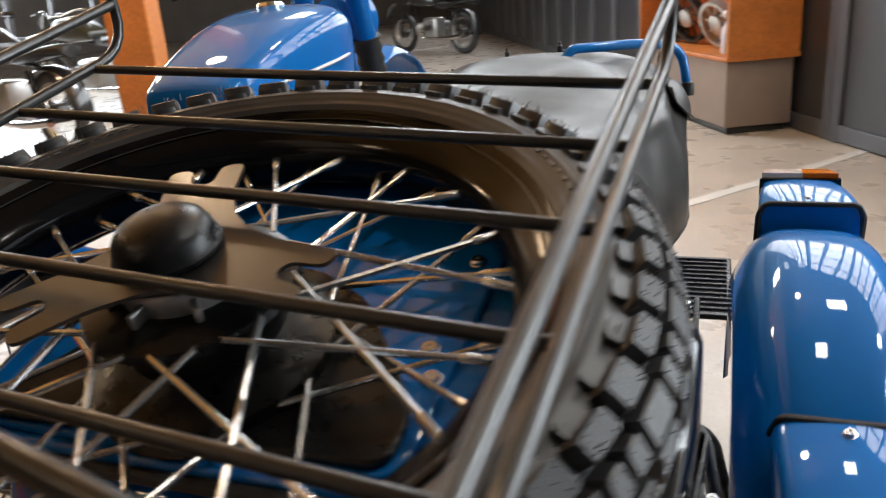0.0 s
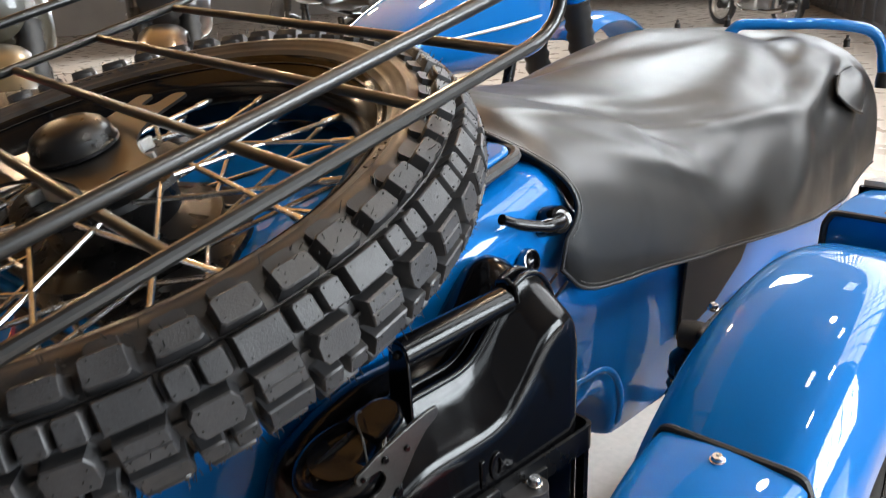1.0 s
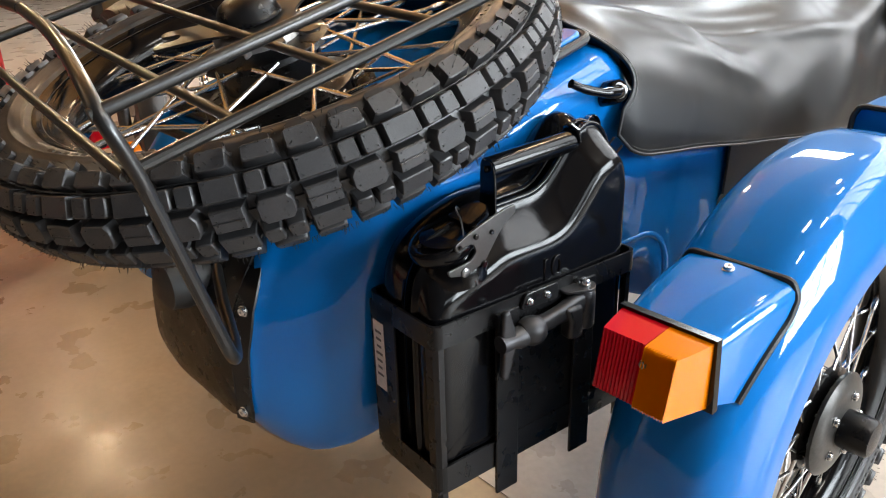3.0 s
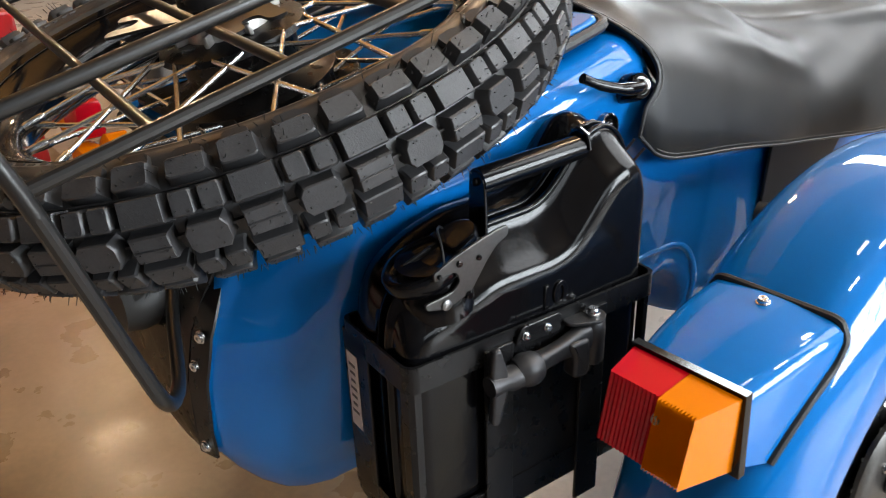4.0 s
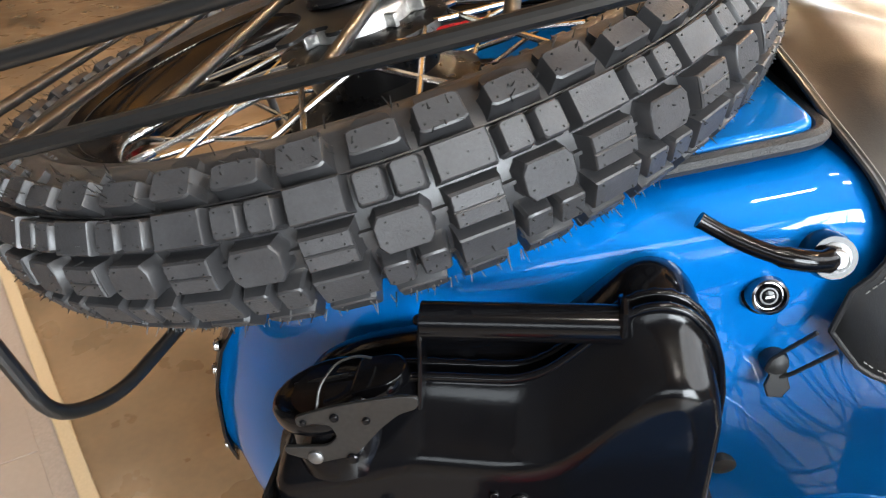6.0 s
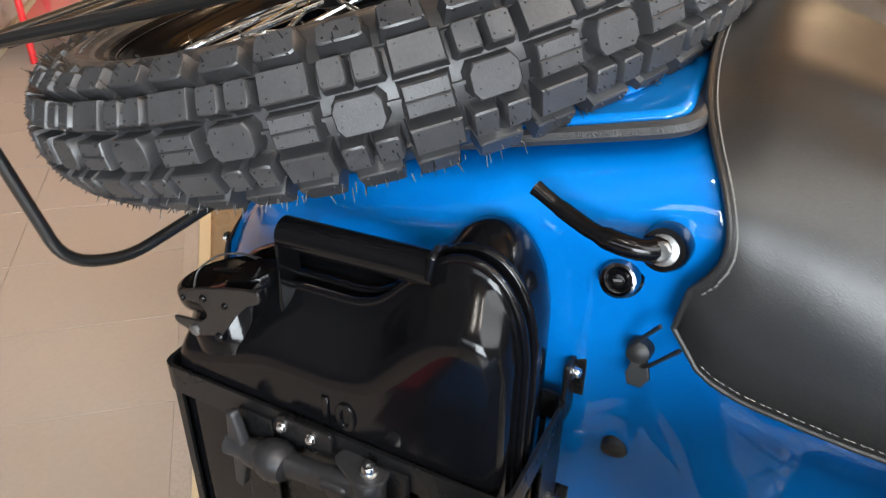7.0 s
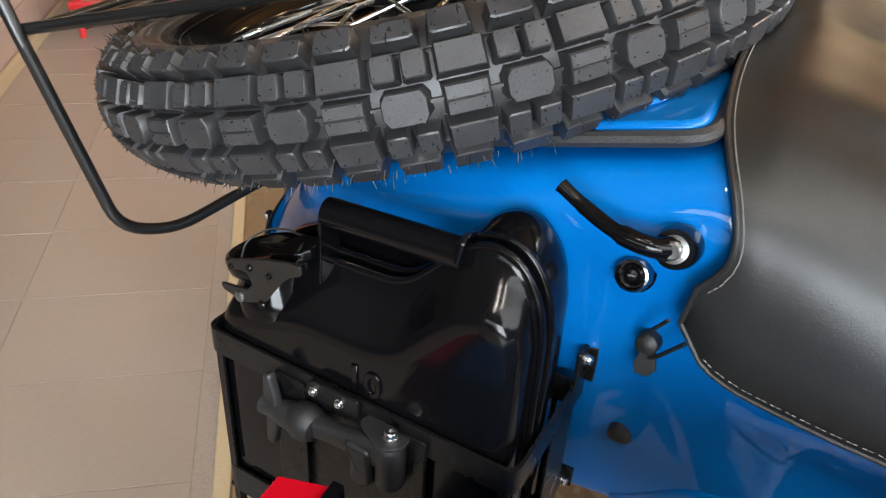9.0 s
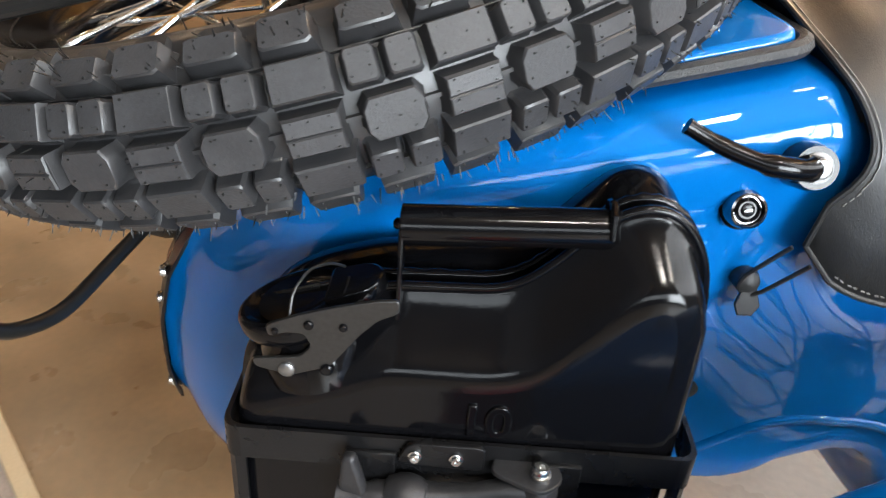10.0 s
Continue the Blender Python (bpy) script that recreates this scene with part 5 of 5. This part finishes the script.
lip = [(wall_x(p[0], p[1]) - 0.0015, p[0], p[1]) for p in spline(ARCH, 5)]
put("arch_lip", Geo().tube(lip, [0.002] + [0.0052] * (len(lip) - 2) + [0.002], 12).mesh("arch_lip", BLUE), sidecar, "rounded blue lip of the axle arch")
put("swing_arm", Geo().tube([(0.20, 0.75, 0.34), (0.36, 0.72, 0.34), (0.385, 0.517, 0.338), (0.47, 0.517, 0.338)], 0.018, 12, round_off=0.05).mesh("swing_arm", SATIN_BLACK), sidecar)
shock = thing("shock_absorber", "black shock absorber with a coil spring", "shock absorber")
LOW_EYE, TOP_EYE = Vector((0.305, 0.560, 0.345)), Vector((0.325, 0.540, 0.600))
shock_pose = axis_pose(LOW_EYE, TOP_EYE - LOW_EYE)
L_SH = (TOP_EYE - LOW_EYE).length
coil = [(0.023 * math.cos(2 * math.pi * k / 14), 0.023 * math.sin(2 * math.pi * k / 14), 0.05 + (L_SH - 0.10) * k / 126) for k in range(127)]
put("spring", Geo().tube([shock_pose @ Vector(p) for p in coil], 0.0042, 8).mesh("spring", GLOSS_BLACK), shock)
put("damper", Geo().lathe([(0.012, 0.0), (0.014, 0.02), (0.026, 0.045), (0.026, 0.05), (0.011, 0.055), (0.011, L_SH - 0.06), (0.026, L_SH - 0.052), (0.027, L_SH - 0.035), (0.016, L_SH - 0.02), (0.012, L_SH)], 20, shock_pose).mesh("damper", SATIN_BLACK), shock)
for at in (TOP_EYE, LOW_EYE):
    put("eye", Geo().lathe([(0.010, -0.018), (0.018, -0.016), (0.019, 0), (0.018, 0.016), (0.010, 0.018)], 18, axis_pose(at, (1, 0.2, 0))).mesh("eye", BLACK_RUBBER), shock)
put("bracket", Geo().prism(rounded_outline([(-0.02, -0.012), (0.07, -0.016), (0.085, 0.0), (0.07, 0.016), (-0.02, 0.014)], 0.008), 0.008, 0.002, axis_pose(TOP_EYE + Vector((0.010, 0.0, 0.004)), (1, 0, 0), (0, 1, 0.1))).mesh("bracket", SATIN_BLACK), shock)
bolt("eye_bolt", shock, TOP_EYE + Vector((0.0, 0.05, 0.018)), (0.2, 0, 1), 0.006, 0.008, STEEL, "bright steel bolt")
foot = thing("footboard", "black ribbed footboard in front of the mudguard", "footboard", pose(0.315, 1.22, 0.400))
put("board", Geo().box(0.17, 0.34, 0.012, 0.003).mesh("board", SATIN_BLACK), foot)
for k in range(12):
    put("rib", Geo().box(0.15, 0.006, 0.005, 0.001, pose(0, -0.145 + 0.0265 * k, 0.008)).mesh("rib", BLACK_RUBBER), foot)
# tail pipe stub seen under the spare wheel
put("tail_bumper", Geo().lathe([(0.030, -0.03), (0.034, 0.0), (0.030, 0.02), (0.012, 0.028)], 24, axis_pose((0.02, -0.165, 0.62), (0, -1, 0))).mesh("tail_bumper", BLACK_RUBBER), sidecar, "round black rubber buffer")


# ---- motorcycles ----
def bike_wheel(parent, y, r=0.335, w=0.05):
    me = Geo().lathe([(r - 0.09, -w * 0.7), (r - 0.05, -w), (r - 0.015, -w * 0.8), (r, -w * 0.3), (r, w * 0.3), (r - 0.015, w * 0.8), (r - 0.05, w), (r - 0.09, w * 0.7), (r - 0.10, 0)], 48, axis_pose((0, y, r), (1, 0, 0)), closed=True).mesh("tyre", RUBBER)
    tyre = put("tyre", me, parent)
    put("rim", Geo().lathe([(r - 0.088, -w * 0.7), (r - 0.105, -w * 0.3), (r - 0.105, w * 0.3), (r - 0.088, w * 0.7), (r - 0.098, w * 0.5), (r - 0.115, 0), (r - 0.098, -w * 0.5)], 48, axis_pose((0, y, r), (1, 0, 0)), closed=True).mesh("rim", ALLOY), tyre)
    g = Geo()
    g.lathe([(0.03, -0.07), (0.075, -0.06), (0.08, 0.05), (0.03, 0.07)], 24, axis_pose((0, y, r), (1, 0, 0)))
    put("hub", g.mesh("hub", DARK), tyre)
    for k in range(20):
        a = 2 * math.pi * k / 20
        b = a + (0.5 if k % 2 else -0.5)
        x = 0.04 if k % 4 < 2 else -0.04
        put("spoke", Geo().tube([(x, y + 0.075 * math.cos(b), r + 0.075 * math.sin(b)), (0, y + (r - 0.11) * math.cos(a), r + (r - 0.11) * math.sin(a))], 0.002, 5).mesh("spoke", STEEL), tyre)


def guard(r, a0, a1, y, z, half, mat):
    rings = []
    for k in range(25):
        a = radians(a0 + (a1 - a0) * k / 24)
        us = [-1 + j / 4 for j in range(9)]
        o = [(half * u, y - (r - 0.03 * abs(u) ** 3) * math.sin(a), z + (r - 0.03 * abs(u) ** 3) * math.cos(a)) for u in us]
        i = [(half * u * 0.95, y - (r - 0.005 - 0.03 * abs(u) ** 3) * math.sin(a), z + (r - 0.005 - 0.03 * abs(u) ** 3) * math.cos(a)) for u in reversed(us)]
        rings.append(o + i)
    return Geo().loft(rings).mesh("mudguard", mat, sharp=60)


def motorcycle(label, m, paint, detail=True):
    """A classic roadster standing along local y, rear axle at the origin."""
    bike = thing("motorcycle", label, "motorcycle", m)
    bike_wheel(bike, 0.0)
    bike_wheel(bike, 1.54)
    put("rear_mudguard", guard(0.375, -50, 95, 0.0, 0.335, 0.085, paint), bike)
    put("front_mudguard", guard(0.40, -75, 35, 1.62, 0.49, 0.085, paint), bike)
    # tank: rounded loft
    rings = []
    for y, w, z0, z1 in ((0.58, 0.105, 0.800, 0.885), (0.60, 0.128, 0.790, 0.905), (0.70, 0.150, 0.780, 0.960), (0.86, 0.172, 0.775, 1.020), (1.02, 0.178, 0.780, 1.045), (1.14, 0.150, 0.800, 1.035), (1.22, 0.070, 0.850, 0.985)):
        c, h = (z0 + z1) / 2, (z1 - z0) / 2
        rings.append([(w * math.copysign(abs(math.cos(a)) ** 0.62, math.cos(a)), y, c + h * math.copysign(abs(math.sin(a)) ** 0.50, math.sin(a))) for a in [2 * math.pi * k / 28 for k in range(28)]])
    sm = [[tuple(v) for v in r] for r in zip(*[spline(col, 4) for col in zip(*rings)])]
    tank = put("tank", Geo().loft(sm).mesh("tank", paint, sharp=70), bike)
    put("filler_cap", Geo().lathe([(0.034, 0.0), (0.036, 0.012), (0.03, 0.020), (0.004, 0.022)], 24, pose(0, 0.98, 1.036)).mesh("filler_cap", CHROME), tank)
    put("tank_strip", Geo().tube(spline([(0.148, 0.70, 0.875), (0.176, 0.90, 0.895), (0.172, 1.05, 0.910), (0.12, 1.17, 0.920)], 6), 0.005, 8).mesh("tank_strip", ALLOY), tank)
    # saddle
    rings = []
    for y, w, z in ((-0.34, 0.07, 0.815), (-0.30, 0.105, 0.83), (-0.10, 0.13, 0.825), (0.10, 0.14, 0.80), (0.25, 0.135, 0.785), (0.42, 0.12, 0.775), (0.56, 0.09, 0.79), (0.62, 0.05, 0.80)):
        rings.append([(w * math.cos(a), y, z + (0.04 if math.sin(a) > 0 else 0.055) * math.sin(a)) for a in [2 * math.pi * k / 20 for k in range(20)]])
    put("saddle", Geo().loft(rings).mesh("saddle", VINYL, sharp=60), bike)
    put("frame", Geo().tube([(0, -0.05, 0.60), (0, 0.10, 0.70), (0, 0.60, 0.74), (0, 1.18, 0.86), (0, 1.05, 0.45), (0, 0.95, 0.24), (0, 0.35, 0.24), (0, 0.20, 0.55)], 0.017, 12, round_off=0.08).mesh("frame", SATIN_BLACK), bike)
    # engine with two flat cylinders
    eng = put("engine", Geo().box(0.24, 0.36, 0.34, 0.05, pose(0, 0.72, 0.42)).mesh("engine", ALLOY), bike)
    for sx in (-1, 1):
        for k in range(8):
            put("fin", Geo().lathe([(0.045, -0.003), (0.075, -0.003), (0.075, 0.003), (0.045, 0.003)], 24, axis_pose((sx * (0.14 + 0.018 * k), 0.76, 0.45), (1, 0, 0)), closed=True).mesh("fin", ALLOY), eng)
        put("rocker_cover", Geo().lathe([(0.07, 0.0), (0.072, 0.03), (0.06, 0.05), (0.02, 0.06)], 24, axis_pose((sx * 0.285, 0.76, 0.45), (sx, 0, 0))).mesh("rocker_cover", ALLOY), eng)
        put("exhaust", Geo().tube([(sx * 0.24, 0.84, 0.42), (sx * 0.24, 0.92, 0.36), (sx * 0.17, 0.80, 0.26), (sx * 0.17, 0.20, 0.26), (sx * 0.17, -0.12, 0.29)], [0.02] * 13 + [0.038] * 30, 12, round_off=0.08).mesh("exhaust", CHROME), bike)
        put("fork_leg", Geo().tube([(sx * 0.09, 1.54, 0.34), (sx * 0.09, 1.42, 0.72)], 0.022, 12).mesh("fork_leg", DARK), bike)
        put("gaiter", Geo().lathe([(0.038 + 0.006 * (k % 2), 0.018 * k) for k in range(14)], 20, axis_pose((sx * 0.09, 1.42, 0.71), (0, -0.28, 0.96))).mesh("gaiter", BLACK_RUBBER), bike)
        put("fork_shroud", Geo().tube([(sx * 0.09, 1.352, 0.93), (sx * 0.09, 1.30, 1.10)], 0.034, 16).mesh("fork_shroud", paint), bike)
        put("handlebar", Geo().tube([(0, 1.25, 1.06), (sx * 0.12, 1.24, 1.08), (sx * 0.22, 1.18, 1.13), (sx * 0.36, 1.02, 1.12)], 0.011, 10, round_off=0.06).mesh("handlebar", CHROME), bike)
        put("grip", Geo().tube([(sx * 0.30, 1.09, 1.122), (sx * 0.37, 1.005, 1.12)], 0.016, 12).mesh("grip", BLACK_RUBBER), bike)
        lv = put("hand_lever", Geo().tube(spline([(sx * 0.22, 1.24, 1.12), (sx * 0.30, 1.20, 1.10), (sx * 0.37, 1.08, 1.085)], 5), 0.005, 8).mesh("hand_lever", DARK), bike)
        put("lever_ball", Geo().lathe([(0.001, -0.011), (0.008, -0.008), (0.011, 0), (0.008, 0.008), (0.001, 0.011)], 14, pose(sx * 0.37, 1.08, 1.085)).mesh("lever_ball", BLACK_RUBBER), lv)
        if detail:
            put("indicator", Geo().lathe([(0.02, -0.02), (0.03, -0.015), (0.03, 0.02), (0.02, 0.028), (0.004, 0.03)], 20, axis_pose((sx * 0.14, -0.40, 0.60), (0, -1, 0))).mesh("indicator", ORANGE_LENS), bike, "orange indicator lens")
        put("rear_shock", Geo().tube([(sx * 0.13, 0.0, 0.36), (sx * 0.13, 0.10, 0.68)], 0.03, 14).mesh("rear_shock", SATIN_BLACK), bike)
    put("headlamp", Geo().lathe([(0.03, -0.12), (0.075, -0.09), (0.092, 0.0), (0.095, 0.03), (0.06, 0.045), (0.004, 0.05)], 32, axis_pose((0, 1.42, 0.98), (0, 1, 0))).mesh("headlamp", paint), bike)
    if detail:
        put("tail_light", Geo().box(0.10, 0.05, 0.07, 0.01, pose(0.02, -0.42, 0.64)).mesh("tail_light", RED_LENS), bike, "red tail light")
        put("tail_indicator", Geo().box(0.085, 0.05, 0.075, 0.014, pose(0.05, -0.43, 0.555)).mesh("tail_indicator", ORANGE_LENS), bike, "square orange indicator lens")
    return bike


motorcycle("blue roadster motorcycle coupled to the sidecar", pose(-0.75, 0.42, 0), BLUE)
DARK_GREEN = material("dark_olive_paint", (0.035, 0.033, 0.022), 0.35, 0.0, 0.5, grain=0.1)
DARK_PAINT = material("black_bike_paint", (0.012, 0.012, 0.013), 0.3, 0.0, 0.8)
for x, y, turn, mat, lab in ((-3.25, 1.05, 250, DARK_GREEN, "olive motorcycle parked beside the blue one"), (-3.45, 2.05, 238, DARK_PAINT, "black motorcycle parked in the showroom row"), (-4.6, 4.4, 75, DARK_PAINT, "black motorcycle parked in the showroom row"), (-5.6, 6.6, 80, DARK_GREEN, "olive motorcycle parked at the far end"), (-3.6, 12.0, 60, DARK_PAINT, "black motorcycle far down the showroom")):
    motorcycle(lab, pose(x, y, 0, 0, 0, turn), mat, False)

# ---- things round the room ----
post = thing("timber_post", "orange-stained square timber post", "post", pose(-2.75, 3.25, 0, 0, 0, 20), kind="structure")
put("shaft", Geo().box(0.24, 0.24, 4.6, 0.012, pose(0, 0, 2.3)).mesh("shaft", ORANGE_WOOD), post)

shelf_at = long_wall(5.05, 0.30, 0)
cab = thing("low_cabinet", "brown-grey low cabinet under an orange shelf", "cabinet", shelf_at)
put("carcass", Geo().box(1.55, 0.45, 0.42, 0.006, pose(0, 0, 0.26)).mesh("carcass", CABINET), cab)
put("plinth", Geo().box(1.50, 0.40, 0.05, 0.003, pose(0, 0, 0.025)).mesh("plinth", DARK), cab)
shelf = thing("display_shelf", "orange wooden display shelf holding machine parts", "shelf", shelf_at @ pose(0, 0, 0.475))
put("board", Geo().box(1.62, 0.50, 0.03, 0.004, pose(0, 0, 0.015)).mesh("board", ORANGE_WOOD), shelf)
put("board", Geo().box(1.62, 0.50, 0.03, 0.004, pose(0, 0, 0.80)).mesh("board", ORANGE_WOOD), shelf)
for x in (-0.795, 0.795):
    put("side", Geo().box(0.03, 0.48, 0.755, 0.004, pose(x, 0, 0.4075)).mesh("side", ORANGE_WOOD), shelf)
put("back", Geo().box(1.56, 0.02, 0.755, 0.003, pose(0, -0.23, 0.4075)).mesh("back", ORANGE_WOOD), shelf)
for x, r, mat in ((-0.25, 0.17, ALLOY), (0.28, 0.20, DARK), (0.55, 0.16, DARK)):
    w = thing("brake_drum", "spoked wheel hub shown on the orange shelf", "wheel hub", shelf_at @ pose(x, 0.05, 0.507 + r, 70, 0, 12), "hubs on the shelf")
    put("ring", Geo().lathe([(r, -0.03), (r, 0.03), (r - 0.025, 0.03), (r - 0.025, -0.03)], 36, closed=True).mesh("ring", mat), w)
    put("core", Geo().lathe([(0.03, -0.04), (0.07, -0.03), (0.07, 0.03), (0.03, 0.05)], 24).mesh("core", ALLOY), w)
    for k in range(9):
        a = 2 * math.pi * k / 9
        put("arm", Geo().tube([(0.06 * math.cos(a), 0.06 * math.sin(a), 0), ((r - 0.02) * math.cos(a + 0.3), (r - 0.02) * math.sin(a + 0.3), 0)], 0.009, 6).mesh("arm", mat), w)
bot = thing("bottle", "pale translucent spray bottle on the shelf", "bottle", shelf_at @ pose(-0.56, 0.12, 0.505))
put("flask", Geo().lathe([(0.045, 0.0), (0.048, 0.01), (0.048, 0.15), (0.030, 0.19), (0.014, 0.21), (0.014, 0.23)], 24).mesh("flask", BOTTLE), bot)
put("nozzle", Geo().box(0.03, 0.06, 0.05, 0.008, pose(0, 0.01, 0.255)).mesh("nozzle", WHITE_LENS), bot)

# painted floor lines
for x, y, z_turn, ln in ((0.60, 3.70, 51.5, 2.2), (-4.6, 13.6, 62, 6.0)):
    tagged(put("floor_line", Geo().box(ln, 0.07, 0.006, 0.002, pose(x, y, 0.003, 0, 0, z_turn)).mesh("floor_line", LINE_PAINT)), "white painted line on the concrete floor", "floor marking", kind="structure")

# red workshop trolley by the rear wall
cart = thing("workshop_trolley", "red tubular steel workshop trolley by the tiled wall", "trolley", room_pose(-2.75, -0.80, 0))
for x in (-0.22, 0.22):
    for y in (-0.17, 0.17):
        put("leg", Geo().tube([(x, y, 0.0), (x, y, 0.80)], 0.014, 10).mesh("leg", RED_PAINT), cart)
for z in (0.14, 0.48, 0.80):
    put("tray", Geo().box(0.50, 0.40, 0.03, 0.006, pose(0, 0, z)).mesh("tray", RED_PAINT), cart)

# tall windows over the dark doors, with the bright sky behind them
sky_m = bpy.data.materials.new("bright_sky")
sky_m.use_nodes = True
sky_b = sky_m.node_tree.nodes["Principled BSDF"]
sky_b.inputs["Base Color"].default_value = (0.8, 0.85, 0.9, 1)
sky_b.inputs["Emission Color"].default_value = (0.92, 0.96, 1.0, 1)
sky_b.inputs["Emission Strength"].default_value = 8.0
tagged(put("backdrop", Geo().box(19.2, 0.02, 2.6).mesh("backdrop", sky_m), m=long_wall(10.2, -0.02, 3.15)), "bright overcast sky behind the windows", "sky", kind="structure")
for k in range(16):
    win = tagged(thing("window_frame", "dark steel window frame with glazing bars", "window", long_wall(1.2 + 1.2 * k, 0.03, 3.15), "windows"), kind="structure")
    for x in (-0.58, -0.2, 0.2, 0.58):
        put("bar", Geo().box(0.03 if abs(x) < 0.5 else 0.06, 0.04, 2.6, 0.004, pose(x, 0, 0)).mesh("bar", DOOR_FRAME), win)
    for z in (-1.26, -0.65, 0.0, 0.65, 1.26):
        put("bar", Geo().box(1.2, 0.045, 0.03 if abs(z) < 1 else 0.07, 0.004, pose(0, 0, z)).mesh("bar", DOOR_FRAME), win)

# red tool chest beyond the motorcycle
chest = thing("tool_chest", "red steel tool chest with drawers", "tool chest", pose(-2.55, -0.10, 0, 0, 0, 100))
put("case", Geo().box(0.62, 0.42, 0.60, 0.012, pose(0, 0, 0.36)).mesh("case", RED_PAINT), chest)
for k in range(4):
    dr = put("drawer", Geo().box(0.56, 0.02, 0.12, 0.005, pose(0, 0.215, 0.14 + 0.14 * k)).mesh("drawer", RED_PAINT), chest)
    put("handle", Geo().box(0.40, 0.018, 0.016, 0.004, pose(0, 0.232, 0.18 + 0.14 * k)).mesh("handle", ALLOY), dr)
for x in (-0.26, 0.26):
    for y in (-0.16, 0.16):
        put("castor", Geo().lathe([(0.03, -0.012), (0.03, 0.012)], 18, axis_pose((x, y, 0.03), (1, 0, 0))).mesh("castor", BLACK_RUBBER), chest)
